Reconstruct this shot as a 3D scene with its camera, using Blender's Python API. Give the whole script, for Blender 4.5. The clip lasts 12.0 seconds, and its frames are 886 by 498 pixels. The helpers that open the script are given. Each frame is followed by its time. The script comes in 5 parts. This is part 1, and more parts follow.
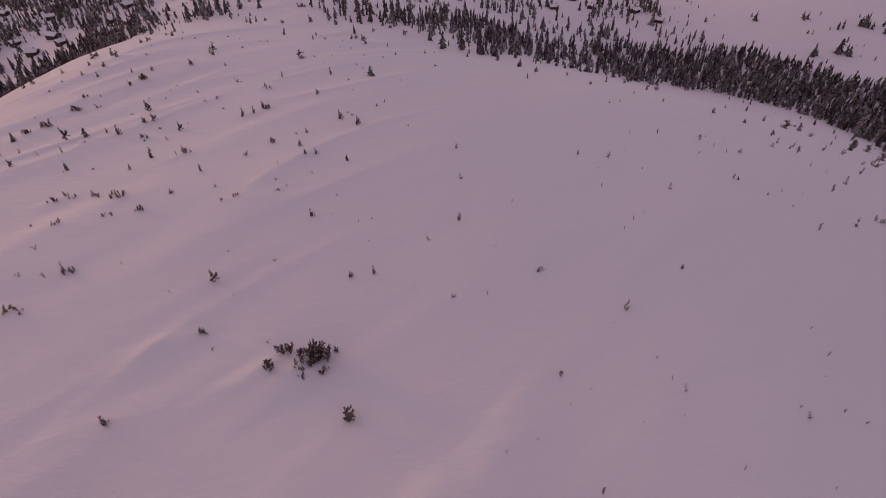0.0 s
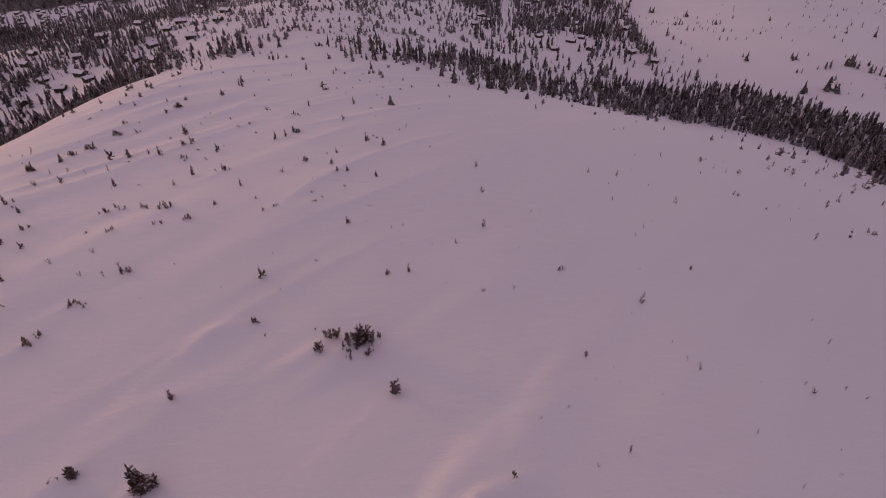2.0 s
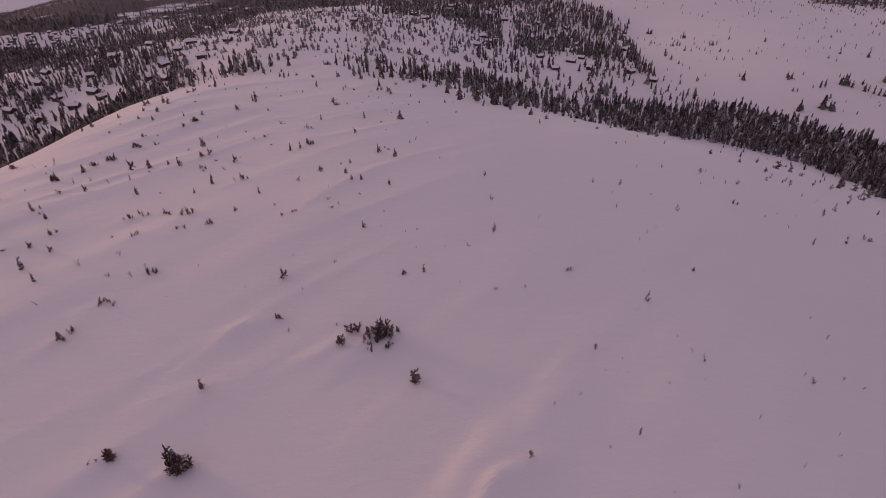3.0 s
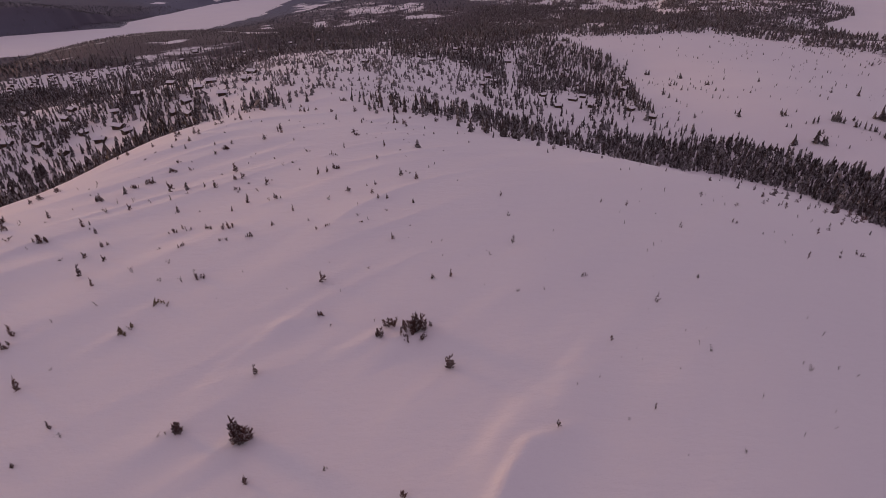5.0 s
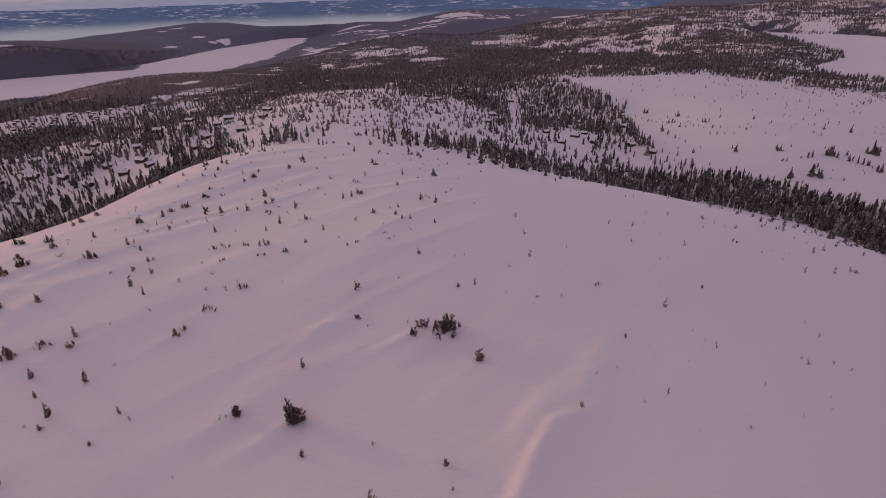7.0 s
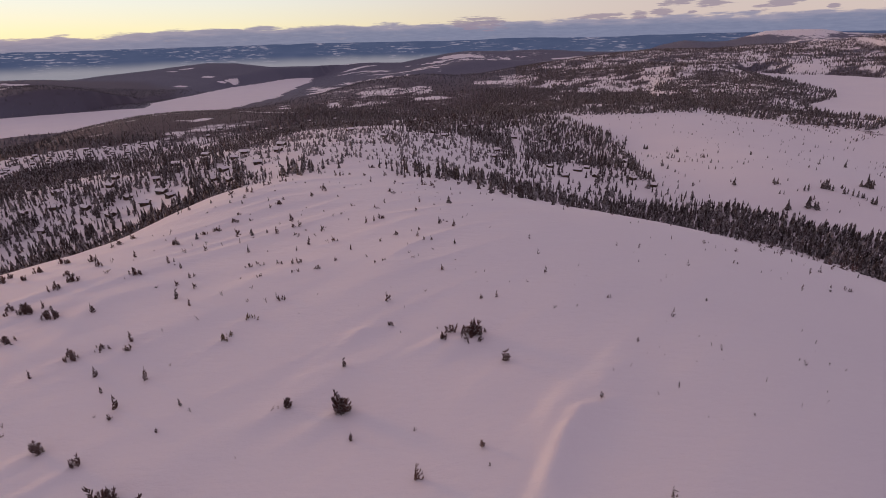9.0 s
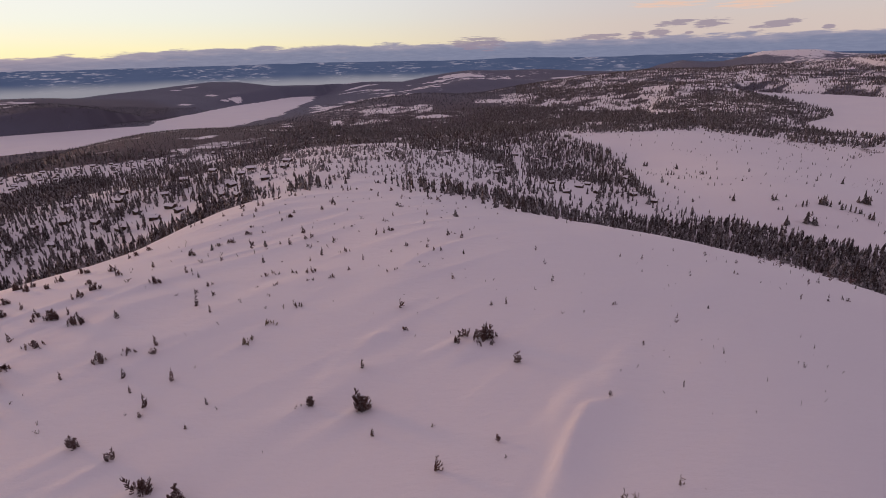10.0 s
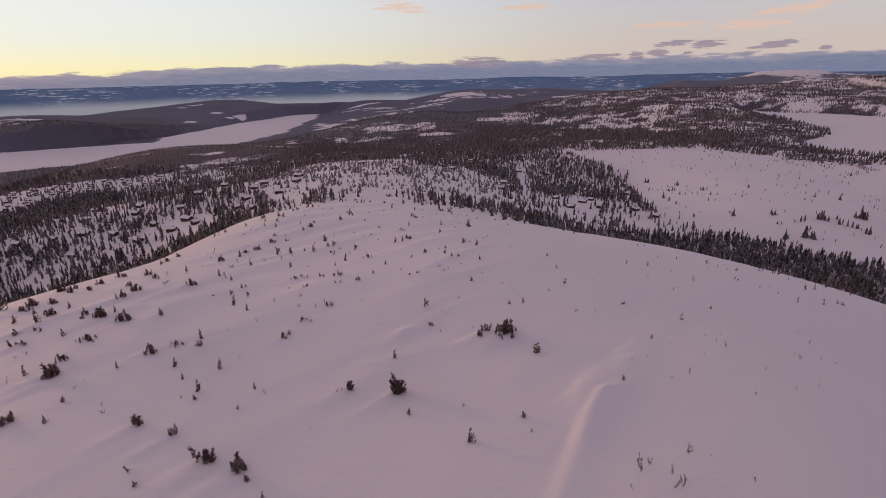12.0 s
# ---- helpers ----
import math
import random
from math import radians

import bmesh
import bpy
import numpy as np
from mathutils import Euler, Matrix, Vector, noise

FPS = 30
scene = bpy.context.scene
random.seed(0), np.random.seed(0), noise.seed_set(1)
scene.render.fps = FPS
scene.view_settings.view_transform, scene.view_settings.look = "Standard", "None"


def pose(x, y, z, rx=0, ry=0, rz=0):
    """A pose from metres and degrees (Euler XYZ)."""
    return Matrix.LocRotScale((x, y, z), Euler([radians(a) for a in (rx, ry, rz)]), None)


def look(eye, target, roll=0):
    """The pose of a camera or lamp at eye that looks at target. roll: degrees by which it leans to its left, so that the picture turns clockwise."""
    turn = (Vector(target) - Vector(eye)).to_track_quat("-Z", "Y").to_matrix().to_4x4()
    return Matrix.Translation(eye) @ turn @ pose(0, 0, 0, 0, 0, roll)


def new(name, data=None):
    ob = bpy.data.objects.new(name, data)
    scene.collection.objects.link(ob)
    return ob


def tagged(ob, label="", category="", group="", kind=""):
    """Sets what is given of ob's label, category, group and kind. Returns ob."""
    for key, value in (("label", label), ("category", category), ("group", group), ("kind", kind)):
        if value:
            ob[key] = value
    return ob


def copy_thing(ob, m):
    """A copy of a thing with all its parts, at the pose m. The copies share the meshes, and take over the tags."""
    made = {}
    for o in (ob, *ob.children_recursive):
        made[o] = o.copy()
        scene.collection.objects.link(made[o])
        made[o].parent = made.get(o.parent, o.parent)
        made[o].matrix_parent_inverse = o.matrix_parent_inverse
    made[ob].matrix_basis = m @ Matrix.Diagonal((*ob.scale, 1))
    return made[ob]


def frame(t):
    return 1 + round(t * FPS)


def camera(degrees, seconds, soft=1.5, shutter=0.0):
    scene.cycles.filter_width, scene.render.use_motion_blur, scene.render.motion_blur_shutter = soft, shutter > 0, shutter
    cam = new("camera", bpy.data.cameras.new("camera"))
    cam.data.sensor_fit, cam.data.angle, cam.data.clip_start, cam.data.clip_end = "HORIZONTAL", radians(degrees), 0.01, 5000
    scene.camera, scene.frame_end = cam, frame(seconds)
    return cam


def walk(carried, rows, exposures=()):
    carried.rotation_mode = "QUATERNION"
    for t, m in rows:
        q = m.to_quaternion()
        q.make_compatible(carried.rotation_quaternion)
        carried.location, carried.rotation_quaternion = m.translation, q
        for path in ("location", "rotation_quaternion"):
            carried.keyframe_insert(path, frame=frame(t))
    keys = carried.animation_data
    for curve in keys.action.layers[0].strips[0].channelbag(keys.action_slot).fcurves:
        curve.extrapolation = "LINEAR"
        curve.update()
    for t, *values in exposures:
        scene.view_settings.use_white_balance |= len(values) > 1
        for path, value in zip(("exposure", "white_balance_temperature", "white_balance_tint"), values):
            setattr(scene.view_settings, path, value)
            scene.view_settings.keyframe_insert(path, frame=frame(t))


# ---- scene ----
cam = camera(79.30, 12.0, soft=0.4)
# seconds, eye x y z, yaw, pitch, lean to the right
ROWS = [
    (0.0, 35.09, 71.89, 256.31, 0.20, -39.82, 1.94),
    (0.5, 33.60, 69.44, 256.22, 0.09, -38.86, 1.78),
    (1.0, 32.00, 66.52, 256.25, 0.06, -37.78, 1.76),
    (1.5, 30.67, 63.82, 256.17, -0.01, -36.78, 1.77),
    (2.0, 29.20, 60.74, 256.13, -0.07, -35.65, 1.75),
    (2.5, 27.89, 57.98, 256.07, -0.09, -34.65, 1.72),
    (3.0, 26.39, 54.83, 256.09, -0.12, -33.60, 1.69),
    (5.0, 21.00, 42.89, 255.93, -0.06, -29.51, 1.66),
    (5.5, 19.71, 40.03, 255.87, -0.06, -28.56, 1.67),
    (6.0, 18.24, 36.78, 255.89, -0.04, -27.50, 1.66),
    (6.5, 16.84, 33.90, 255.89, -0.02, -26.58, 1.67),
    (7.0, 15.32, 30.63, 255.81, -0.01, -25.50, 1.66),
    (9.0, 9.27, 18.25, 255.83, 0.01, -21.66, 1.54),
    (9.5, 7.82, 15.37, 255.83, -0.03, -20.80, 1.48),
    (10.0, 6.12, 12.11, 255.85, -0.03, -19.81, 1.46),
    (10.5, 4.71, 9.21, 255.94, -0.04, -19.11, 1.39),
    (11.0, 2.98, 5.97, 255.95, -0.07, -18.46, 1.37),
    (11.5, 1.54, 3.04, 255.99, -0.02, -18.16, 1.33),
    (12.0, 0.00, 0.00, 256.00, 0.00, -17.98, 1.27),
]
walk(cam, [(t, pose(x, y, z, 90 + pitch, 0, yaw) @ pose(0, 0, 0, 0, 0, -lean)) for t, x, y, z, yaw, pitch, lean in ROWS],
     [(0.0, 0.07, 6480, 18.5), (3.0, 0.05, 6490, 18), (7.0, 0.10, 6490, 15), (9.5, 0.16, 6470, 12.5), (12.0, 0.08, 6440, 10.5)])
# ---- end of camera ----


# ---------------------------------------------------------------- sky, afterglow
def node(tree, kind, **values):
    n = tree.nodes.new(kind)
    for key, value in values.items():
        if key in n.inputs:
            n.inputs[key].default_value = value
    return n


def calc(tree, op, a, b=None, c=None, clamp=False):
    """One arithmetic step on sockets or plain numbers."""
    n = tree.nodes.new("ShaderNodeMath")
    n.operation, n.use_clamp = op, clamp
    for i, v in enumerate((a, b, c)):
        if v is None:
            continue
        if isinstance(v, (int, float)):
            n.inputs[i].default_value = v
        else:
            tree.links.new(v, n.inputs[i])
    return n.outputs[0]


def step(tree, v, low, high):
    n = tree.nodes.new("ShaderNodeMapRange")
    n.interpolation_type = "SMOOTHSTEP"
    tree.links.new(v, n.inputs[0])
    n.inputs[1].default_value, n.inputs[2].default_value = low, high
    return n.outputs[0]


def blend(tree, factor, a, b):
    """Mix two colours (sockets or tuples)."""
    n = tree.nodes.new("ShaderNodeMix")
    n.data_type = "RGBA"
    for socket, v in ((n.inputs[0], factor), (n.inputs[6], a), (n.inputs[7], b)):
        if isinstance(v, (int, float)):
            socket.default_value = v
        elif isinstance(v, tuple):
            socket.default_value = (*v, 1)
        else:
            tree.links.new(v, socket)
    return n.outputs[2]


def ramp(tree, v, stops):
    n = tree.nodes.new("ShaderNodeValToRGB")
    while len(n.color_ramp.elements) < len(stops):
        n.color_ramp.elements.new(0.5)
    for e, (at, colour) in zip(n.color_ramp.elements, stops):
        e.position, e.color = at, (*colour, 1)
    tree.links.new(v, n.inputs[0])
    return n.outputs[0]


def grain(tree, vector, scale, detail=4.0, rough=0.55):
    n = tree.nodes.new("ShaderNodeTexNoise")
    n.inputs["Scale"].default_value, n.inputs["Detail"].default_value, n.inputs["Roughness"].default_value = scale, detail, rough
    if vector:
        tree.links.new(vector, n.inputs["Vector"])
    return n.outputs["Fac"]


GLOW = math.radians(-60)        # where the sun has just gone down
world = bpy.data.worlds.new("dusk")
scene.world = world
world.use_nodes = True
w = world.node_tree
w.nodes.clear()
direction = w.nodes.new("ShaderNodeTexCoord").outputs["Generated"]
split = w.nodes.new("ShaderNodeSeparateXYZ")
w.links.new(direction, split.inputs[0])
az = calc(w, "ARCTAN2", split.outputs[0], split.outputs[1])
el = calc(w, "MULTIPLY", calc(w, "ARCSINE", split.outputs[2]), 180 / math.pi)
up = calc(w, "POWER", calc(w, "DIVIDE", calc(w, "MAXIMUM", el, 0.0), 90), 0.5)
side = calc(w, "COSINE", calc(w, "SUBTRACT", az, GLOW))
warm = step(w, side, 0.1, 1.0)
dusk = ramp(w, up, ((0.0, (0.66, 0.51, 0.44)), (0.17, (0.63, 0.54, 0.50)), (0.24, (0.59, 0.555, 0.57)), (0.30, (0.54, 0.535, 0.585)), (0.5, (0.355, 0.265, 0.335)), (1.0, (0.252, 0.174, 0.234))))
gold = ramp(w, up, ((0.0, (1.03, 0.86, 0.38)), (0.12, (0.98, 0.91, 0.56)), (0.20, (0.87, 0.90, 0.79)), (0.30, (0.86, 0.875, 0.905)), (0.5, (0.46, 0.38, 0.42)), (1.0, (0.252, 0.174, 0.234))))
clear = blend(w, warm, dusk, gold)
# cloud bank on the horizon and single clouds over it
flat = w.nodes.new("ShaderNodeCombineXYZ")
w.links.new(calc(w, "MULTIPLY", az, 9.0), flat.inputs[0])
w.links.new(calc(w, "MULTIPLY", el, 1.1), flat.inputs[1])
puff = grain(w, flat.outputs[0], 1.6, 6.0, 0.6)
fine = grain(w, flat.outputs[0], 5.0, 5.0, 0.6)
thin = w.nodes.new("ShaderNodeCombineXYZ")
w.links.new(calc(w, "MULTIPLY", az, 14.0), thin.inputs[0])
w.links.new(calc(w, "MULTIPLY", el, 4.0), thin.inputs[1])
streak = grain(w, thin.outputs[0], 1.0, 5.0, 0.6)
edge = calc(w, "ADD", el, calc(w, "MULTIPLY", calc(w, "SUBTRACT", puff, 0.5), -1.9))
edge = calc(w, "ADD", edge, calc(w, "MULTIPLY", calc(w, "SUBTRACT", 1.0, step(w, az, -0.56, -0.36)), 0.55))
bank = calc(w, "SUBTRACT", 1.0, step(w, edge, 1.08, 1.36))
shade = blend(w, fine, (0.135, 0.165, 0.270), (0.245, 0.268, 0.380))
shade = blend(w, calc(w, "MULTIPLY", step(w, edge, 0.45, 1.25), 0.5), shade, (0.44, 0.38, 0.44))
shade = blend(w, calc(w, "MULTIPLY", calc(w, "MULTIPLY", warm, step(w, puff, 0.55, 0.7)), 0.15), shade, (0.62, 0.46, 0.40))
sky_colour = blend(w, calc(w, "MULTIPLY", bank, 0.98), clear, shade)
# azimuth, elevation and half sizes in degrees, tilt; the high ones still catch the light
CLOUDS = ((4.2, 1.12, 2.6, 0.6, -0.04, 0), (15.8, 1.4, 2.2, 0.26, 0.0, 0), (19.2, 1.45, 0.7, 0.36, 0.0, 0), (21.2, 1.59, 1.1, 0.35, 0.0, 0), (22.5, 2.38, 1.6, 0.3, 0.06, 0),
          (25.4, 2.26, 1.6, 0.39, 0.04, 0), (30.5, 1.91, 1.9, 0.32, 0.16, 0), (23.7, 1.56, 0.4, 0.14, 0.0, 0), (28.6, 3.7, 2.8, 0.42, 0.05, 1),
          (21.4, 3.99, 3.1, 0.28, 0.0, 1), (31.9, 4.76, 3.0, 0.5, 0.1, 1), (-3.8, 6.48, 2.4, 0.45, -0.1, 1), (34.3, 1.52, 0.4, 0.17, 0.0, 0),
          (8.6, 6.08, 2.1, 0.3, 0.0, 1))
for a, e, wide, high, tilt, lit in CLOUDS:
    da = calc(w, "SUBTRACT", calc(w, "MULTIPLY", az, 180 / math.pi), a)
    de = calc(w, "SUBTRACT", calc(w, "SUBTRACT", el, e), calc(w, "MULTIPLY", da, tilt))
    far = calc(w, "ADD", calc(w, "POWER", calc(w, "ABSOLUTE", calc(w, "DIVIDE", da, wide)), 2.0), calc(w, "POWER", calc(w, "ABSOLUTE", calc(w, "DIVIDE", de, high)), 2.0))
    far = calc(w, "ADD", far, calc(w, "MULTIPLY", calc(w, "SUBTRACT", fine, 0.5), 4.2))
    far = calc(w, "ADD", far, calc(w, "MULTIPLY", calc(w, "SUBTRACT", streak, 0.5), 3.6))
    if lit:
        far = calc(w, "ADD", far, calc(w, "MULTIPLY", calc(w, "SUBTRACT", streak, 0.45), 4.5))
    mask = calc(w, "MULTIPLY", calc(w, "SUBTRACT", 1.0, step(w, far, 0.0 if lit else 0.45, 1.7 if lit else 1.25)), 0.75 if lit else 0.8)
    sky_colour = blend(w, mask, sky_colour, (0.80, 0.54, 0.42) if lit else (0.28, 0.235, 0.31))
# thin air light from a sun just above the rim
air = w.nodes.new("ShaderNodeTexSky")
air.sky_type, air.sun_disc, air.sun_elevation, air.sun_rotation = "NISHITA", False, radians(2.0), GLOW
haze = node(w, "ShaderNodeBackground", Strength=0.008)
w.links.new(air.outputs[0], haze.inputs[0])
veil = node(w, "ShaderNodeBackground", Strength=0.90)
w.links.new(sky_colour, veil.inputs[0])
both = w.nodes.new("ShaderNodeAddShader")
w.links.new(haze.outputs[0], both.inputs[0])
w.links.new(veil.outputs[0], both.inputs[1])
w.links.new(both.outputs[0], w.nodes.new("ShaderNodeOutputWorld").inputs[0])

sun = new("sun", bpy.data.lights.new("sun", "SUN"))
sun.data.energy, sun.data.angle, sun.data.color = 1.3, radians(12), (1.0, 0.45, 0.15)
sun.matrix_world = look((0, 0, 400), (-400 * math.sin(GLOW), -400 * math.cos(GLOW), 400 - 400 * math.tan(radians(3.8))))


# ---------------------------------------------------------------- materials
def material(name, roughness=0.8):
    m = bpy.data.materials.new(name)
    m.use_nodes = True
    t = m.node_tree
    s = t.nodes["Principled BSDF"]
    s.inputs["Roughness"].default_value = roughness
    return m, t, s


def bump(t, s, height, strength, distance):
    n = t.nodes.new("ShaderNodeBump")
    n.inputs["Strength"].default_value, n.inputs["Distance"].default_value = strength, distance
    t.links.new(height, n.inputs["Height"])
    t.links.new(n.outputs[0], s.inputs["Normal"])


def place(t, sx=1.0, sy=1.0, sz=1.0, turn=0.0):
    n = t.nodes.new("ShaderNodeMapping")
    n.inputs["Scale"].default_value, n.inputs["Rotation"].default_value = (sx, sy, sz), (0, 0, turn)
    t.links.new(t.nodes.new("ShaderNodeNewGeometry").outputs["Position"], n.inputs["Vector"])
    return n.outputs[0]


WIND = math.radians(42)         # the wind's streaks run this way over the hill


def snow_material(name, woods):
    m, t, s = material(name, 0.75)
    long = place(t, 0.16, 0.42, 0.3, -WIND)
    broad = grain(t, place(t, 0.012, 0.012, 0.012), 1.0, 3)
    rows = calc(t, "ADD", grain(t, long, 1.0, 6, 0.65), calc(t, "MULTIPLY", grain(t, place(t, 0.35, 1.1, 0.7, -WIND), 1.0, 5, 0.65), 0.35))
    white = blend(t, broad, (0.80, 0.80, 0.84), (0.88, 0.875, 0.88))
    if woods:
        cover = t.nodes.new("ShaderNodeAttribute")
        cover.attribute_name = "woods"
        spots = step(t, calc(t, "ADD", grain(t, place(t, 0.03, 0.03, 0.03), 1.0, 8, 0.7), calc(t, "MULTIPLY", calc(t, "SUBTRACT", cover.outputs["Fac"], 0.5), 0.7)), 0.44, 0.65)
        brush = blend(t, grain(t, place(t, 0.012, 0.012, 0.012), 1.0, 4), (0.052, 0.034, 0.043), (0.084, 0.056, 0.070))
        # haze painted into the brush: blue-grey takes over as this attribute grows
        distance_haze = t.nodes.new("ShaderNodeAttribute")
        distance_haze.attribute_name = "birch_haze"
        brush = blend(t, distance_haze.outputs["Fac"], brush, (0.124, 0.136, 0.190))
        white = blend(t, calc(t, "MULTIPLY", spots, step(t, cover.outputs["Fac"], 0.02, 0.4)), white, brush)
    t.links.new(white, s.inputs["Base Color"])
    bump(t, s, calc(t, "ADD", rows, calc(t, "MULTIPLY", grain(t, place(t, 3, 3, 3), 1.0, 4), 0.14)), 0.38, 0.6)
    return m


SNOW_GROUND = snow_material("wind_packed_snow", True)
SNOW = snow_material("snow", False)


def needle_material(name, dark, light, snow, single, fleck=1.3, low=0.1, high=0.75):
    m, t, s = material(name, 0.85)
    if single:
        chance = t.nodes.new("ShaderNodeObjectInfo").outputs["Random"]
    else:
        chance = t.nodes.new("ShaderNodeNewGeometry").outputs["Random Per Island"]
    green = blend(t, chance, dark, light)
    up_part = t.nodes.new("ShaderNodeSeparateXYZ")
    t.links.new(t.nodes.new("ShaderNodeNewGeometry").outputs["Normal"], up_part.inputs[0])
    rough = grain(t, place(t, fleck, fleck, fleck), 1.0, 4, 0.7)
    lying = step(t, calc(t, "ADD", up_part.outputs[2], calc(t, "MULTIPLY", calc(t, "SUBTRACT", rough, 0.5), 2.4)), low, high)
    rime = calc(t, "ADD", 0.35, calc(t, "MULTIPLY", calc(t, "FRACT", calc(t, "MULTIPLY", chance, 7.31)), 1.3))
    lying = calc(t, "MULTIPLY", lying, rime, clamp=True)
    t.links.new(blend(t, calc(t, "MULTIPLY", lying, snow), green, (0.78, 0.77, 0.80)), s.inputs["Base Color"])
    return m


NEEDLES = needle_material("dark_spruce_needles", (0.044, 0.020, 0.017), (0.108, 0.050, 0.040), 0.70, True, 5.0, 0.50, 0.88)
FOREST_NEEDLES = needle_material("forest_spruce_needles", (0.020, 0.014, 0.013), (0.056, 0.038, 0.034), 0.42, False)
# far woods: distance haze put in as paler, then bluer needle colours
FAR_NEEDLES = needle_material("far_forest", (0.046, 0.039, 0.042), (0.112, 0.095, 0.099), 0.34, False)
HAZY_NEEDLES = needle_material("far_mixed_woods_haze_tint", (0.070, 0.068, 0.086), (0.122, 0.117, 0.142), 0.16, False)
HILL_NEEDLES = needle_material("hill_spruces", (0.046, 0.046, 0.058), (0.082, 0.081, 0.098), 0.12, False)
HAZED_BIRCH_WOODS = needle_material("far_birch_woods_haze_tint", (0.092, 0.108, 0.158), (0.124, 0.138, 0.192), 0.06, False)


def plain_material(name, a, b, scale, roughness=0.85):
    m, t, s = material(name, roughness)
    n = grain(t, place(t, scale, scale, scale * 0.2), 1.0, 5)
    t.links.new(blend(t, n, a, b), s.inputs["Base Color"])
    bump(t, s, n, 0.3, 0.02)
    return m


BARK = plain_material("grey_brown_bark", (0.045, 0.035, 0.03), (0.10, 0.08, 0.065), 6)
TWIG = plain_material("dry_twig", (0.05, 0.037, 0.028), (0.13, 0.095, 0.065), 8)
BIRCH = plain_material("ochre_dry_birch", (0.10, 0.072, 0.040), (0.20, 0.145, 0.085), 5)
LOGS = plain_material("dark_stained_logs", (0.035, 0.024, 0.018), (0.085, 0.06, 0.042), 3)
STONE = plain_material("grey_stone", (0.14, 0.13, 0.13), (0.26, 0.25, 0.24), 4)
PLANK = plain_material("door_planks", (0.10, 0.045, 0.03), (0.16, 0.08, 0.05), 4)
PANE, _, glass = material("dark_window_glass", 0.08)
glass.inputs["Base Color"].default_value = (0.02, 0.022, 0.028, 1)


# ---------------------------------------------------------------- helpers for things
def mesh_of(name, verts, faces, mat, flat_shaded=True):
    data = bpy.data.meshes.new(name)
    data.from_pydata([tuple(v) for v in verts], [], [tuple(f) for f in faces])
    data.materials.append(mat)
    if not flat_shaded:
        data.polygons.foreach_set("use_smooth", [True] * len(data.polygons))
    data.update()
    return data


def big_mesh(name, verts, tris, mat, smooth_shaded=False):
    """A mesh from number arrays: verts (n, 3) and triangles (m, 3)."""
    data = bpy.data.meshes.new(name)
    data.vertices.add(len(verts))
    data.vertices.foreach_set("co", np.ascontiguousarray(verts, np.float32).ravel())
    corners = tris.shape[1]
    data.loops.add(tris.size)
    data.loops.foreach_set("vertex_index", np.ascontiguousarray(tris, np.int32).ravel())
    data.polygons.add(len(tris))
    data.polygons.foreach_set("loop_start", np.arange(0, tris.size, corners, dtype=np.int32))
    data.polygons.foreach_set("loop_total", np.full(len(tris), corners, np.int32))
    if smooth_shaded:
        data.polygons.foreach_set("use_smooth", np.ones(len(tris), bool))
    data.materials.append(mat)
    data.update(calc_edges=True)
    return data


def part(name, data, parent, label="", at=None):
    ob = new(name, data)
    ob.parent = parent
    if at is not None:
        ob.matrix_basis = at
    return tagged(ob, label)


# ---------------------------------------------------------------- the land
# the hill's relief: heights of round swells on a wide and on a narrow net
SWELLS = (
    (-0.2, -1.3, -6.3, -4.1, -2.3, -12.8, -8.2, -3.1, -0, -1.6),
    (-0.6, -2.6, -15.6, -5.4, 7.7, 14.8, 12.3, -9.4, -0.5, -5.5),
    (-0.4, -1.3, -3.9, 23.3, -34.1, -12.3, 21.8, -6.2, 7.5, -3.2),
    (-0.3, 1, -0.4, 43.8, 24.4, 14.1, 13, 1.7, 14.4, 1.2),
    (0.1, 18.6, 24.4, -11.7, 13.1, 20.6, 13.6, 13.3, 9.6, -4.2),
    (-1.7, 8.9, 27.2, 30.7, 30.2, -20.8, -3.2, -6.7, -9.4, -1.4),
    (-1.1, -10.1, -15.8, 0.3, -2.2, -7.9, 17.4, -6.4, -8.4, 7.3),
    (1.7, -0.4, 0.4, -4.1, -9.3, 7.6, 11.7, 6.9, 3, 4.3),
    (0.7, 1.2, 2.6, 1.8, 3.9, -1, -14.4, -8.5, -1.5, 0.3),
)
BUMPS = (
    (-4.6, -3.1, 7, -3.6, -5.7, -2.4),
    (1.8, 0.5, 1.1, -1.2, 9.3, 0.7),
    (0.6, -1.1, -1.9, -4.7, 1.9, -2.9),
    (-1.2, -1.8, 3.6, 2, 0.2, 0.5),
    (3.4, 0.9, -0.7, -0.4, -2.3, -0.2),
    (0.4, -0, -2.1, -0.9, 3.6, -1.6),
    (-3.2, -2.4, 1.7, 0.7, -0.4, -1.7),
)
# shores of the two frozen lakes
LAKE = [(-2600, 1300), (-2500, 1900), (-1746, 2144), (-1580, 2253), (-1368, 2369), (-1255, 2410), (-1326, 2606), (-1302, 2812), (-1274, 3052), (-1254, 3391), (-1163, 3664), (-1079, 4066), (-989, 4128), (-912, 4103), (-837, 3657), (-821, 3058), (-789, 2731), (-854, 2370), (-905, 2170), (-1010, 2012), (-1110, 1909), (-1218, 1781), (-1286, 1721), (-1362, 1654), (-1560, 1560), (-2100, 1250)]
TARN = [(1147, 2022), (1185, 1884), (1296, 1791), (1346, 1650), (1500, 1400), (1000, 850), (787, 946), (727, 1002), (732, 1069), (770, 1130), (841, 1191), (908, 1249), (966, 1344), (1011, 1497), (1078, 1707), (1107, 1880)]
LAKE_Z, TARN_Z = 0.0, 108.0
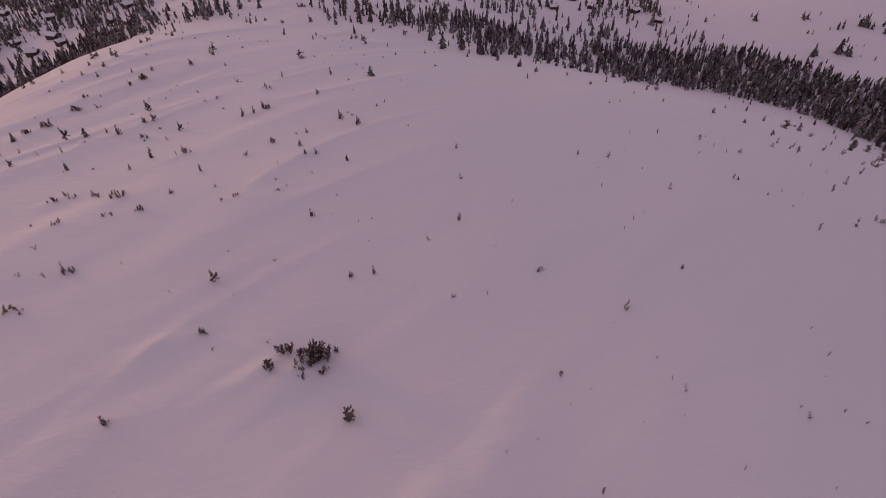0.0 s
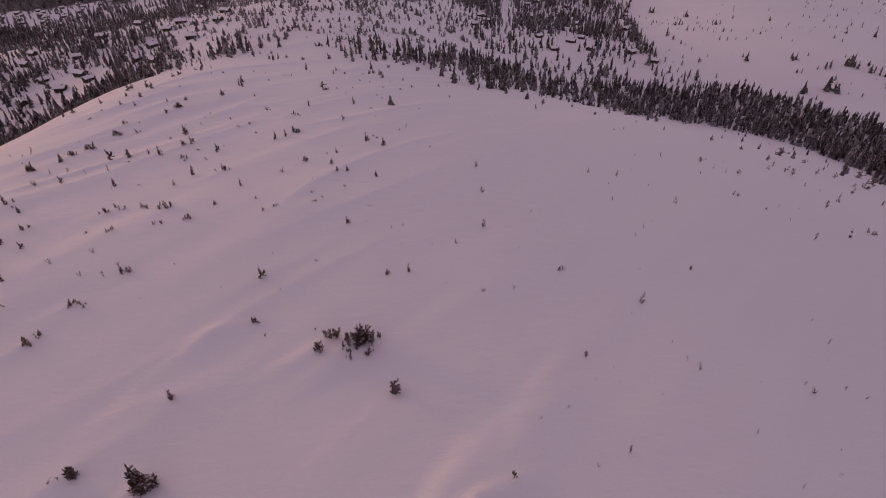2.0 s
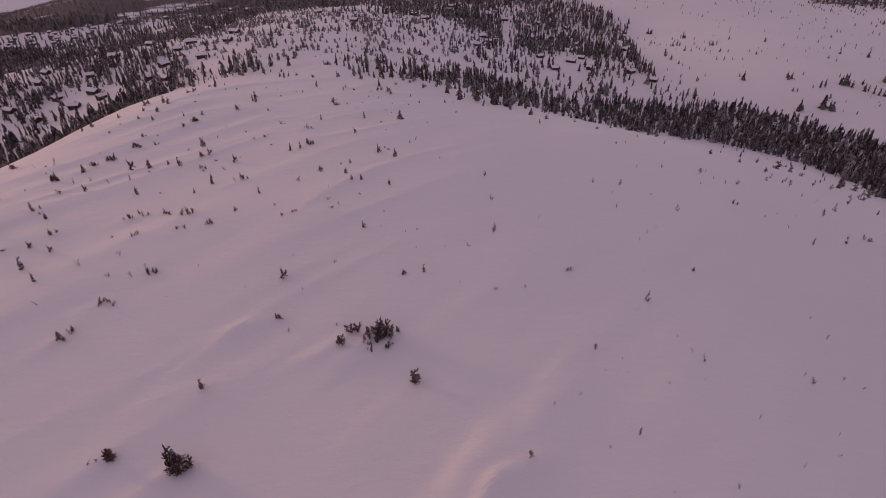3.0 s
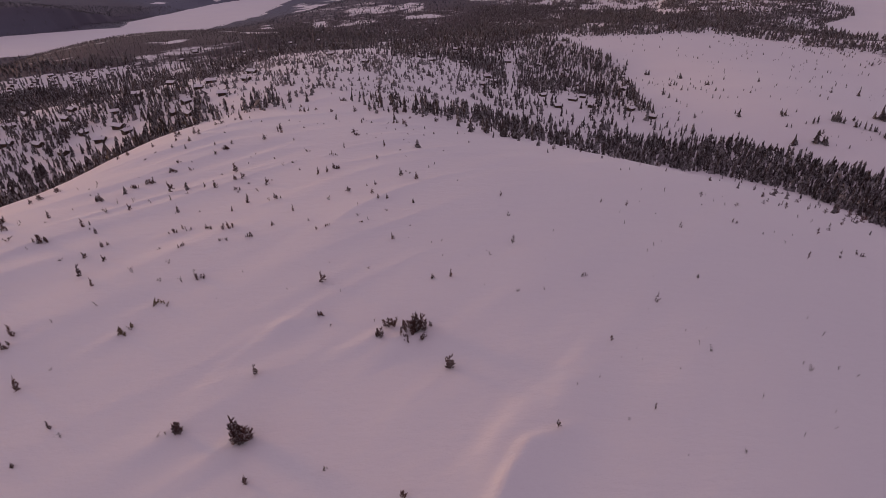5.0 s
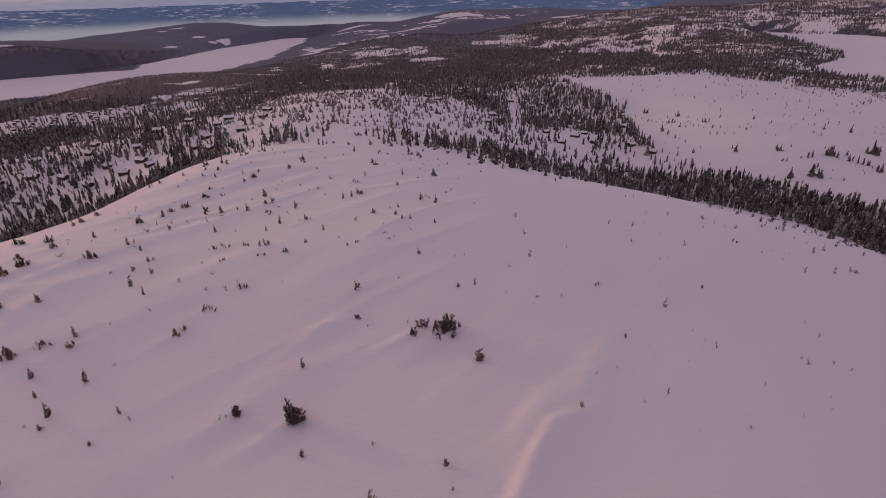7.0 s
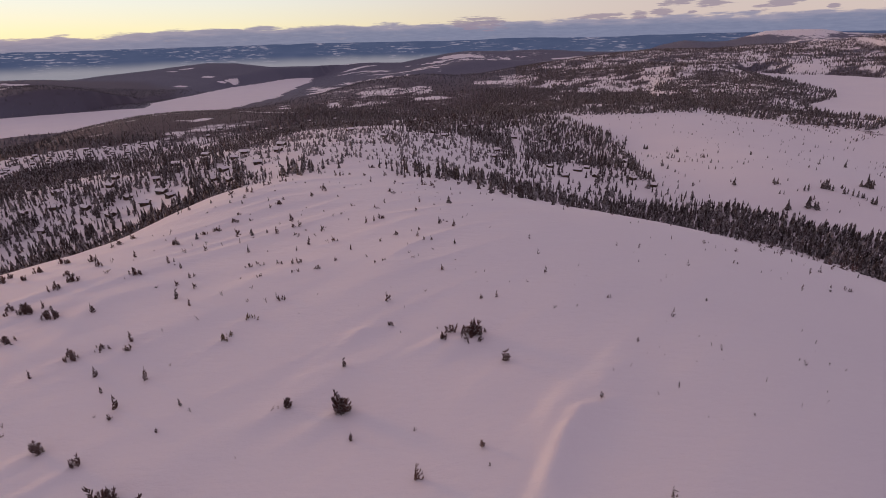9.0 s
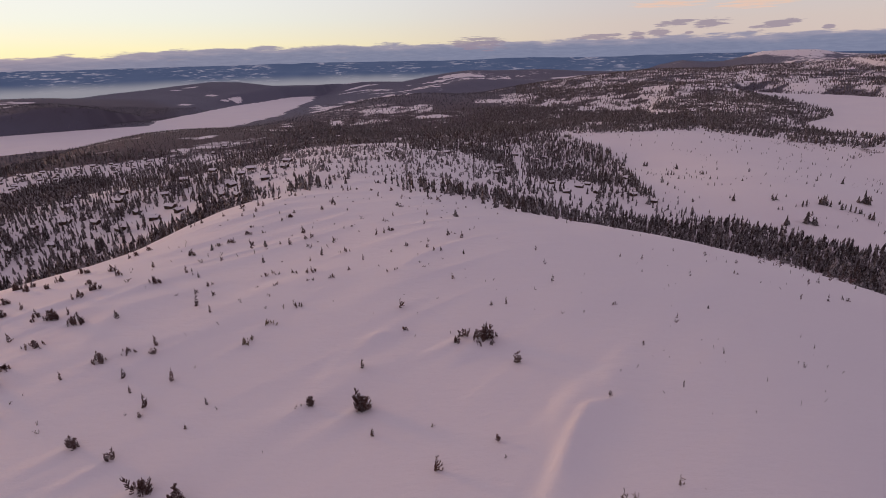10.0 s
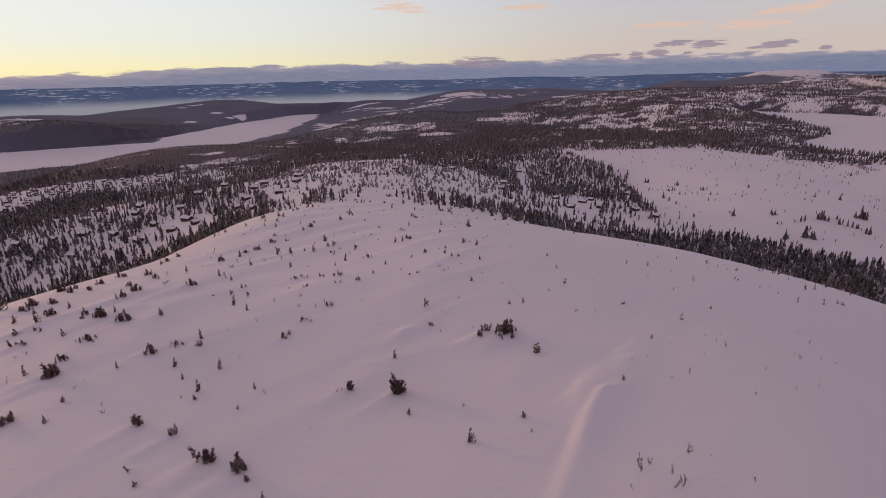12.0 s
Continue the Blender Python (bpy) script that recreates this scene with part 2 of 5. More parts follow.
# ridges: half width towards and away from the hill, then the crest from end to end as x y z
WEST_RIDGES = (
    (520, 400, ((-2295, 2906, 96), (-2122, 3276, 74), (-1981, 3708, 80), (-1804, 3996, 102), (-1648, 4117, 119), (-1483, 4179, 112), (-1332, 4230, 90), (-1216, 4265, 71))),  # hills beyond the long lake
    (330, 260, ((-1787, 2288, 72), (-1744, 2383, 95), (-1705, 2472, 99), (-1647, 2571, 77), (-1570, 2677, 40), (-1526, 2760, 3))),  # the dark spruce hill on its shore
)
BACK_RIDGES = (
    (420, 300, ((-1218, 4275, 71), (-951, 4342, 66), (-780, 4376, 75), (-606, 4404, 85), (-273, 4437, 78), (-92, 4445, 106), (111, 4445, 136), (246, 4439, 145), (556, 4411, 141), (816, 4371, 142), (1151, 4295, 124), (1578, 4157, 114))),  # low back ridge
    (170, 160, ((-199, 3500, 55), (92, 3705, 87), (325, 3792, 104), (598, 3810, 86), (848, 3711, 66))),  # second step
)
MIDDLE_RIDGES = (
    (330, 200, ((-743, 2653, 12), (-587, 2641, 36), (-420, 2622, 57), (-307, 2587, 70), (-197, 2548, 87), (-78, 2505, 100), (23, 2456, 99), (99, 2454, 83))),  # wooded hump by the lake
    (560, 420, ((605, 2638, 87), (756, 2807, 112), (957, 2903, 137), (1121, 2951, 152), (1267, 2946, 157), (1415, 2878, 150), (1506, 2774, 140))),  # the hill with the cabins
    (420, 300, ((462, 2004, 90), (661, 2053, 112), (842, 2040, 133), (956, 1933, 139), (1016, 1788, 124))),  # its shoulder
)
EAST_RIDGES = (
    (620, 420, ((1628, 2820, 160), (1795, 2836, 164), (1921, 2814, 176), (2004, 2817, 198), (2189, 2739, 210))),  # white hill
    (520, 420, ((1546, 4073, 116), (1653, 4063, 165), (1752, 4043, 189), (1880, 4008, 176), (2013, 3954, 181), (2103, 3906, 210), (2204, 3850, 240), (2358, 3758, 243), (2464, 3689, 240), (2567, 3618, 216), (2769, 3466, 204))),  # the fell
)
RIDGES = WEST_RIDGES + BACK_RIDGES + MIDDLE_RIDGES + EAST_RIDGES


def smooth(v, low, high):
    v = np.clip((v - low) / (high - low), 0.0, 1.0)
    return v * v * (3 - 2 * v)


def inside(x, y, ring):
    """Signed distance to a closed ring of points: below zero within."""
    best, within = np.full(np.shape(x), 1e12), np.zeros(np.shape(x), bool)
    for (ax, ay), (bx, by) in zip(ring, ring[1:] + ring[:1]):
        dx, dy = bx - ax, by - ay
        s = np.clip(((x - ax) * dx + (y - ay) * dy) / (dx * dx + dy * dy), 0, 1)
        best = np.minimum(best, (x - ax - s * dx) ** 2 + (y - ay - s * dy) ** 2)
        if dy:
            within ^= ((ay > y) != (by > y)) & (x < ax + (y - ay) / dy * dx)
    return np.where(within, -1, 1) * np.sqrt(best)


def relief(x, y):
    """Height of the ground without its drifts."""
    x, y = np.asarray(x, float), np.asarray(y, float)
    west = smooth(-x - 0.12 * (y - 500), 480, 1150) * smooth(y, -200, 500)
    north = smooth(y + 0.35 * np.minimum(x, 0) - 0.55 * np.maximum(x, 0), 900, 1700)
    z = 114 - 114 * np.maximum(west, 0) - (62 + 40 * smooth(y, 2300, 3300)) * north * (1 - west)
    for i, row in enumerate(SWELLS):
        for j, high in enumerate(row):
            z = z + high * np.exp(-((x + 520 - 130 * i) ** 2 + (y + 260 - 130 * j) ** 2) / 28800)
    for i, row in enumerate(BUMPS):
        for j, high in enumerate(row):
            z = z + high * np.exp(-((x + 165 - 55 * i) ** 2 + (y - 60 - 55 * j) ** 2) / 4050)
    reach = np.hypot(x, y)
    for front, back, crest in RIDGES:
        near, top, mid = np.full(x.shape, 1e12), np.zeros(x.shape), np.zeros(x.shape)
        for (ax, ay, az), (bx, by, bz) in zip(crest, crest[1:]):
            dx, dy = bx - ax, by - ay
            s = np.clip(((x - ax) * dx + (y - ay) * dy) / (dx * dx + dy * dy), 0, 1)
            d2 = (x - ax - s * dx) ** 2 + (y - ay - s * dy) ** 2
            top, mid = np.where(d2 < near, az + s * (bz - az), top), np.where(d2 < near, np.hypot(ax + s * dx, ay + s * dy), mid)
            near = np.minimum(near, d2)
        rise = np.maximum(top - z, 0) * np.exp(-near / (2 * np.where(reach < mid, front, back) ** 2))
        z = z + rise
    z = z + 9 * (mottle(x, y, 240, 63, 3) - 0.5) * smooth(reach, 1500, 2200) + 26 * (mottle(x, y, 420, 67, 3) - 0.5) * smooth(reach, 3000, 3400) * (1 - 0.7 * smooth(reach, 4150, 4400))
    shore = inside(x, y, LAKE)
    k = smooth(-shore, np.where((x + 1330) * 0.95 > (y - 2900) * 0.32, -520, -110), -22)
    z = z * (1 - k) + LAKE_Z * k
    shore = inside(x, y, TARN)
    k = smooth(-shore, -140, -24)
    return z * (1 - k) + TARN_Z * k


# plants on the bald hill: foot x y, height, width
MAIN_THICKET = (
    (16.0, 122.9, 6.0, 3.6), (14.8, 122.0, 3.6, 2.8), (13.4, 124.0, 2.8, 2.2), (13.6, 121.2, 2.0, 1.9), (17.1, 120.7, 2.2, 2.1), (13.9, 119.4, 1.5, 1.1), (18.4, 124.4, 1.7, 0.9), (9.0, 121.6, 2.9, 2.5), (10.4, 124.4, 3.4, 2.5),
)
THICKETS_A = (
    (-10.2, 99.7, 5.9, 3.2), (-21.4, 102, 3.4, 2.3), (-44.4, 81.9, 4.8, 3.6), (-37.4, 79.2, 4.4, 3.3),
    (-63.2, 93.1, 4.2, 2.5), (-54.1, 89.6, 3.4, 1.6), (-74.6, 121.2, 3.3, 4.3), (-69.4, 124.6, 2.6, 4.6), (-63, 124.2, 2.5, 3.3), (-97, 120.5, 3.1, 4.3),
    (-95.2, 114.1, 4.9, 5.9), (-96.5, 129.9, 2.8, 6.7), (-117.6, 131.2, 3, 2.4), (-115.2, 131.7, 2.5, 3.2), (-92.8, 141, 4.1, 5.4), (-101.3, 144.2, 4.7, 4.4),
    (-107.5, 147, 3.5, 2.5), (-106.5, 143.9, 2.6, 1.6), (-119.8, 148.8, 3.6, 5.1), (-132.1, 158.3, 4.4, 4.1), (-132.3, 155.3, 2.9, 5.9), (-101.9, 164.3, 3.7, 4.8),
)
THICKETS_B = (
    (-106.9, 169.7, 2.8, 3.1), (-102.5, 158.2, 3.1, 3.8), (-84.8, 168, 3.6, 3.8), (-101.8, 177.9, 2.9, 3.6), (-109.5, 186.1, 3.5, 3.4), (-87.6, 200.3, 3.6, 3.4),
    (-38.9, 136.3, 2.5, 4), (-42.3, 126.8, 2.8, 2.5), (-41.6, 129.1, 1.8, 2.5), (-34.1, 146, 2.3, 3.4), (-45, 161.2, 1.6, 3.4), (-50.9, 171.1, 2.1, 3.2),
    (-47.8, 172.8, 2.1, 3.6), (-41.7, 171.9, 2.1, 3.6), (-36, 170.5, 2.9, 4.3), (-34.6, 162.6, 1.6, 3.4), (-28.2, 163.8, 2, 2.3), (-27.4, 189.7, 2.7, 2.6),
    (-14.6, 215.1, 3, 3.3), (-18.2, 231.8, 2.1, 3.6), (-78.2, 214.9, 3.2, 4), (-81.5, 210.7, 2.6, 4), (-74.7, 224.9, 2.7, 4.7), (-69.1, 227, 2.2, 2.6),
)
THICKETS_C = (
    (-62.8, 245.9, 2.9, 3.9), (-76, 233.6, 2.2, 3.2), (-132.2, 172.3, 4, 4.3), (-126.5, 168.4, 3.4, 2.8), (-128.1, 174.1, 3, 2.9), (-120.5, 169.1, 2.9, 3.2),
    (-125.5, 158.7, 3.3, 3.6), (-93.6, 97, 3.9, 4.5), (-130.4, 173.9, 2, 2.4), (-121.5, 177.4, 3, 4.8), (-120.3, 187.5, 3.1, 4.9), (-37.6, 379.6, 3.4, 5),
    (-3.8, 129.4, 2, 2.1), (52.1, 142.7, 1.5, 2.4), (-8.5, 166.5, 1.2, 2.6), (0.4, 168, 1, 2.3), (141.2, 174, 2.1, 3), (110.6, 187.8, 1.8, 2.9),
    (-13.7, 263.3, 2.4, 3.5), (-313.1, 389.2, 4.5, 4.4),
)
THICKETS = MAIN_THICKET + THICKETS_A + THICKETS_B + THICKETS_C
SAPLINGS_A = (
    (21.5, 112.6, 2.9, 2.7), (-5.6, 140.8, 2.9, 1.6), (-12.2, 113.6, 2.5, 1.4), (14.8, 88.3, 2, 1), (4.1, 82.4, 3.1, 1.1), (-7.7, 92.3, 2, 1.2),
    (-55.4, 104.3, 3.6, 1.3), (-54.9, 101.2, 1.5, 1.3), (-54.1, 113.1, 3.4, 1.2), (-65.5, 114.8, 2.8, 1.6), (-61.2, 109.3, 2, 1), (-64.5, 127.6, 2.9, 1.7),
    (-79.8, 115, 2.2, 1.1), (-102.7, 115.1, 3.1, 1.6), (-85.1, 102.7, 1.8, 1.6), (-84.3, 95.7, 2.4, 1.1), (-42.7, 104.1, 1.9, 1), (-44, 97, 1.2, 0.9),
    (-55.2, 76.8, 1.4, 1), (-31.3, 72.6, 1.7, 0.9), (-35.3, 76.4, 2, 0.9), (37.3, 98.1, 1.8, 1.3), (-82.6, 142.3, 2.8, 1.1), (-64.1, 149.7, 3.6, 1.5),
)
SAPLINGS_B = (
    (-58.1, 144.6, 2.3, 0.9), (-68.2, 158.9, 2.1, 1.2), (-62.2, 156.8, 2.1, 1.1), (-66.8, 164.5, 1.9, 1.4), (-66, 165.5, 1.3, 0.8), (-79.3, 177.5, 2.8, 1.7),
    (-78.1, 178.7, 1.4, 0.9), (-73.6, 173.5, 2.2, 1.3), (-95.6, 187.2, 2.5, 1.6), (-116.4, 153.1, 2.5, 1.7), (-119.8, 143.4, 3.6, 1.3), (-126.6, 151.8, 2.3, 1.3),
    (-129, 146.3, 2.8, 2.2), (-121.7, 137, 2.6, 2.1), (-117.2, 138.9, 1.7, 1.2), (-115.2, 138.5, 1.5, 1.2), (-105.6, 133.9, 2.9, 1.5), (-103.5, 156.5, 2.2, 0.8),
    (-98.2, 146.5, 2.5, 1.2), (-72.3, 189.3, 2.4, 1.1), (-66.4, 203.9, 4, 1.4), (-56.3, 186, 2.8, 1.1), (-56.2, 206.3, 1.7, 1.2), (-52.1, 204.4, 2.9, 0.9),
)
SAPLINGS_C = (
    (-50.8, 220.3, 3.6, 1.2), (-47.7, 210.6, 2, 1.4), (-45.5, 211.7, 2.5, 1.7), (-36.7, 189.1, 3.2, 1.1), (-35.5, 204.9, 2.9, 1.2), (-44.8, 202.1, 1.4, 1.4),
    (-43.1, 201.5, 1.4, 0.9), (-20.6, 179.2, 2.1, 0.6), (-23.9, 169.8, 1.4, 1), (-39.4, 183.5, 1.8, 0.8), (-19.7, 210.5, 2.9, 0.9), (-16.8, 211.6, 2.5, 0.9),
    (-15.7, 241.7, 2.2, 1.1), (-24.9, 336.9, 3.4, 2.2), (-29.3, 302.9, 3.4, 1.3), (-48.2, 269.3, 2.5, 1.2), (-46.1, 266.5, 2.4, 1.2), (-50.5, 255.6, 2.6, 1.7),
    (-50.4, 327.6, 3.7, 1.4), (-12.7, 333.2, 3, 2.2), (-14.3, 378.9, 3.4, 2.5), (-5.2, 399.9, 4.4, 3.5), (-15.8, 294.7, 2, 1.3), (4, 299.8, 2.7, 2.6),
)
SAPLINGS_D = (
    (-1.2, 300.9, 2, 2), (9.5, 356.9, 4, 2.3), (0.9, 196.3, 1.8, 0.9), (-6.9, 191.6, 1.8, 1.7), (0.6, 188.8, 1.8, 1.7), (3, 183.4, 1.7, 0.8),
    (5.5, 183.9, 1.7, 0.6), (8.2, 205.5, 2.9, 0.7), (13.2, 201.7, 2.8, 0.7), (-0.6, 245.1, 2.8, 0.8), (-1.3, 224.5, 2.1, 0.7), (8.8, 158.6, 1.9, 0.5),
    (-11.2, 164.9, 1.2, 0.7), (18.6, 140.5, 1.4, 1), (22.6, 141.2, 2, 0.7), (38.1, 157, 2.8, 0.7), (31.9, 150.9, 1.1, 0.9), (39.1, 174.1, 1.9, 1.2),
    (38.8, 188.8, 2, 1.3), (64.8, 133.3, 2.6, 0.7), (111.8, 213.4, 2, 2.7), (119.4, 165.7, 2.5, 1.2), (132.2, 170.2, 2.6, 1.2), (89, 177.7, 2.1, 1.3),
)
SAPLINGS_E = (
    (78.1, 191.9, 2.2, 1.4), (70.1, 192.3, 1.9, 0.9), (120.6, 205.9, 1.7, 2.1), (142.2, 222.5, 1.9, 1.5), (147.3, 221.5, 1.9, 1.5), (136.8, 187.1, 2.7, 1.6),
    (145.9, 194.5, 2.9, 1.6), (159.1, 205.8, 2.8, 1.5), (236.9, 302.6, 3.6, 2.1), (52.7, 101.4, 1.6, 0.8), (51.1, 118.8, 1.5, 1.2), (-175.3, 340.9, 5.2, 3.4),
    (-115.1, 210.5, 2.5, 2.1), (-115.3, 206.4, 2.2, 1.3), (-114.1, 218.3, 2.3, 2.2), (-144.4, 159.7, 5, 3.4), (-83, 290, 1.7, 2.7), (-81.2, 292, 2, 2.2),
    (-74.2, 299, 2.3, 2.2), (-79, 304.4, 1.2, 1.7), (-95.9, 276.4, 2.8, 3.2), (-96.6, 280.6, 2.3, 1.6), (-85.9, 272.5, 3.2, 2.6), (-82.2, 268.5, 2.6, 2.5),
)
SAPLINGS_F = (
    (-90.2, 263.8, 1.6, 2.5), (-82.9, 259.9, 2.1, 2.5), (-99.4, 261.2, 2.1, 1.5), (-87.3, 253.4, 1.5, 2.9), (-81.1, 251.5, 2, 1.4), (-108.1, 256.2, 2.2, 1.6),
    (-65.1, 240.9, 2.1, 1.1), (-62.8, 252.9, 1.7, 2.3), (-69.2, 251.9, 1.9, 0.9), (-54.3, 334.3, 2.5, 1.5), (-59.1, 355.9, 2, 2.6), (-61.9, 291.4, 1.1, 1.1),
    (-50.4, 275.4, 1.5, 1), (-36.4, 329.2, 1.8, 1.8), (-15.9, 302.8, 1.6, 1.3), (-46.4, 337.3, 1.6, 1.8), (0.2, 304.9, 2.2, 1.6), (5.4, 294.9, 1.9, 1.5),
    (-11.4, 296.9, 1.1, 1), (19.2, 330.9, 2.4, 4), (5.3, 325.8, 1.8, 1.7), (11.9, 340.9, 1.9, 1.8), (18.5, 279.2, 1.2, 1.2), (32.4, 338.2, 1.9, 1.8),
)
SAPLINGS_G = (
    (33.8, 268.5, 1, 1.8), (-15.7, 268.4, 2.2, 2.7), (-48.6, 274, 3, 2.4), (-38.2, 254.9, 1.2, 1.1), (74, 281.8, 2.3, 2.9), (87.2, 283.9, 1.6, 1.5),
    (92.8, 267.7, 1.5, 1.4), (130.6, 296.6, 2.7, 3.3), (116.3, 254.3, 1.7, 0.9), (134, 250.5, 2.3, 1.9), (99.1, 214.1, 1.8, 0.9), (162.5, 264.2, 2.9, 1.3),
    (168.8, 258.7, 4, 5.8), (143.8, 214.3, 2.8, 2.1), (136.7, 216.6, 1.6, 1.7), (176, 253.1, 2, 2.1), (159.8, 224.6, 3, 0.9), (168.9, 226.7, 2.6, 2.4),
    (170.4, 219.1, 1.5, 1.6), (177.8, 222.9, 3.7, 4.4), (145.4, 231.2, 2.5, 1.8), (115.1, 293.7, 1.7, 3.8), (201.4, 260.8, 3.8, 4.7), (206.7, 259.1, 3.9, 3.5),
)
SAPLINGS_H = (
    (199.8, 243.8, 4.2, 3.3),
)
SAPLINGS = SAPLINGS_A + SAPLINGS_B + SAPLINGS_C + SAPLINGS_D + SAPLINGS_E + SAPLINGS_F + SAPLINGS_G + SAPLINGS_H
TWIGS_A = (
    (-1.1, 125.7, 0.8, 0.9), (-39.8, 102.4, 0.9, 1.6), (3.4, 93.5, 0.9, 1), (3.7, 93.9, 0.6, 0.5), (-58.3, 102, 1, 0.6), (-19.1, 77.2, 0.9, 0.5),
    (15.7, 84.1, 0.8, 0.9), (31.8, 72.3, 3, 2.1), (33.7, 73.4, 1.6, 0.9), (29, 68.1, 1.9, 0.8), (35.7, 68.2, 3.2, 1.5), (37.1, 68.3, 2.2, 1.5),
    (36.4, 71.1, 1.9, 0.9), (41, 75.9, 1.9, 1.6), (-58.2, 80.4, 2.1, 1.8), (-74.9, 100.4, 1.2, 0.6), (-73, 98, 1, 1), (-85.6, 107.6, 1.1, 1),
    (-85, 110.5, 0.7, 0.7), (-105.3, 112.8, 2, 0.9), (-112.2, 124.7, 1, 0.8), (-109.9, 125.8, 1, 0.8), (-107.5, 113.2, 2.4, 0.7), (-23.9, 101, 0.9, 1.3),
)
TWIGS_B = (
    (-22.8, 101.5, 0.9, 0.8), (42, 106.6, 0.8, 0.7), (51.6, 113.9, 0.5, 0.4), (48.2, 99.4, 0.8, 0.5), (71.3, 104.5, 1.2, 0.6), (54.3, 92.8, 0.5, 0.4),
    (62.8, 93.6, 0.8, 1), (73.1, 96.6, 1.3, 0.4), (79.2, 98.6, 1.2, 0.5), (48.6, 68.7, 1, 0.9), (42.4, 69.2, 0.5, 0.4), (44.5, 74.6, 0.6, 0.3),
    (-26.9, 89.7, 0.6, 0.4), (-58.7, 131.2, 1.1, 0.5), (-51, 117.9, 0.7, 0.6), (-52.5, 136.7, 1.5, 0.8), (-51.3, 149.7, 1.8, 0.9), (-42.8, 145.3, 1.1, 1.4),
    (-44.2, 153, 1.2, 1.5), (-37.7, 144.6, 1.7, 0.7), (-35.6, 146.6, 1.9, 1), (-85.9, 164.1, 1.1, 0.8), (-84.7, 169.8, 0.7, 1.3), (-99.8, 181.1, 1.9, 1.8),
)
TWIGS_C = (
    (-94.6, 169.6, 1.4, 2.2), (-95.2, 187.1, 1.2, 1.9), (-79.4, 189, 1.4, 2.7), (-80.3, 197.1, 2, 0.7), (-102.8, 213.7, 1.6, 0.8), (-96.2, 213.5, 2.7, 0.5),
    (-68.3, 194.7, 1.7, 1.4), (-75.7, 197.8, 1.5, 1.4), (-62.2, 195, 1.9, 1.4), (-110.4, 253.7, 2.5, 0.9), (-56.5, 184.7, 1.1, 0.6), (-30.6, 190.1, 0.9, 0.6),
    (-29.7, 188.3, 1.3, 0.6), (-34.1, 223, 1.3, 2), (-31.9, 225.3, 1, 3), (-29.6, 238.7, 1.1, 2.1), (-48.8, 228.7, 1.1, 0.8), (-53.5, 227.1, 1.6, 1),
    (-36.4, 199.2, 1.4, 1.8), (-11.7, 185.8, 1.1, 1.7), (-2.3, 178.5, 1.1, 0.6), (-14.4, 171, 0.8, 1.5), (-1.5, 172.2, 0.8, 1), (1.8, 169.5, 1, 0.6),
)
TWIGS_D = (
    (6.2, 175.1, 0.8, 0.8), (36.2, 135, 0.9, 1.3), (42, 135.7, 0.9, 0.7), (4.3, 145.4, 0.7, 0.7), (13.1, 166.1, 0.6, 1.5), (20.9, 157.4, 1, 0.7),
    (18.4, 156.4, 0.6, 0.5), (18.9, 218.8, 1.5, 0.7), (10.3, 416.3, 3.7, 1.8), (89.8, 211.7, 1.3, 0.8), (73.5, 184.9, 1.2, 0.7), (114.3, 208.9, 1.4, 0.8),
    (75.2, 161.9, 1.1, 0.8), (116.6, 205.5, 1.4, 1.1), (141.3, 203.6, 1.5, 1.4), (217.4, 353.7, 2.4, 2.3), (119.2, 175.4, 1, 1), (143.8, 200.2, 1.5, 1.1),
    (67.3, 118.3, 1.1, 0.5), (68.5, 116.3, 1.7, 1.3), (84.2, 114.3, 0.8, 1), (84.6, 112.7, 1.4, 2), (90.8, 114.1, 0.9, 1.2), (93.3, 112.7, 0.7, 0.6),
)
TWIGS_E = (
    (46.1, 108.5, 1.3, 0.7), (62, 129.7, 0.7, 0.5), (55, 113.4, 0.6, 0.3), (55, 116.6, 0.6, 0.3), (60.6, 110.9, 0.6, 0.3), (66.7, 112.2, 0.4, 0.3),
    (95.8, 125.5, 1.2, 0.7), (96.4, 131.4, 0.9, 0.9), (66.5, 122.5, 0.6, 0.6), (71, 123.8, 0.4, 0.3), (68.2, 143.9, 0.6, 0.5), (72, 157.8, 0.8, 0.5),
    (49.9, 156.6, 0.6, 0.3), (49.6, 164.8, 1, 0.4), (44.8, 149.1, 0.4, 0.3), (29.7, 137.5, 0.4, 0.3), (21, 150, 0.5, 0.4), (27.1, 150.2, 0.5, 0.4),
    (-0.7, 136.9, 0.8, 0.5), (-5.1, 148.8, 0.4, 0.7), (-12.4, 138.7, 0.7, 0.5), (7.4, 126.4, 0.8, 0.6), (-24.7, 147, 0.6, 0.5), (-27.4, 137.3, 0.4, 0.4),
)
TWIGS_F = (
    (17.2, 123.6, 1.1, 0.4), (81.9, 102.3, 0.6, 0.3), (77.2, 114.2, 0.4, 0.3), (126.2, 183, 1, 0.5), (120.4, 183.1, 1, 0.5),
)
TWIGS = TWIGS_A + TWIGS_B + TWIGS_C + TWIGS_D + TWIGS_E + TWIGS_F


def cells(ix, iy, seed):
    """A repeatable number from 0 to 1 for each whole-numbered cell."""
    v = np.sin(ix * 127.1 + iy * 311.7 + seed * 74.7) * 43758.5453
    return v - np.floor(v)


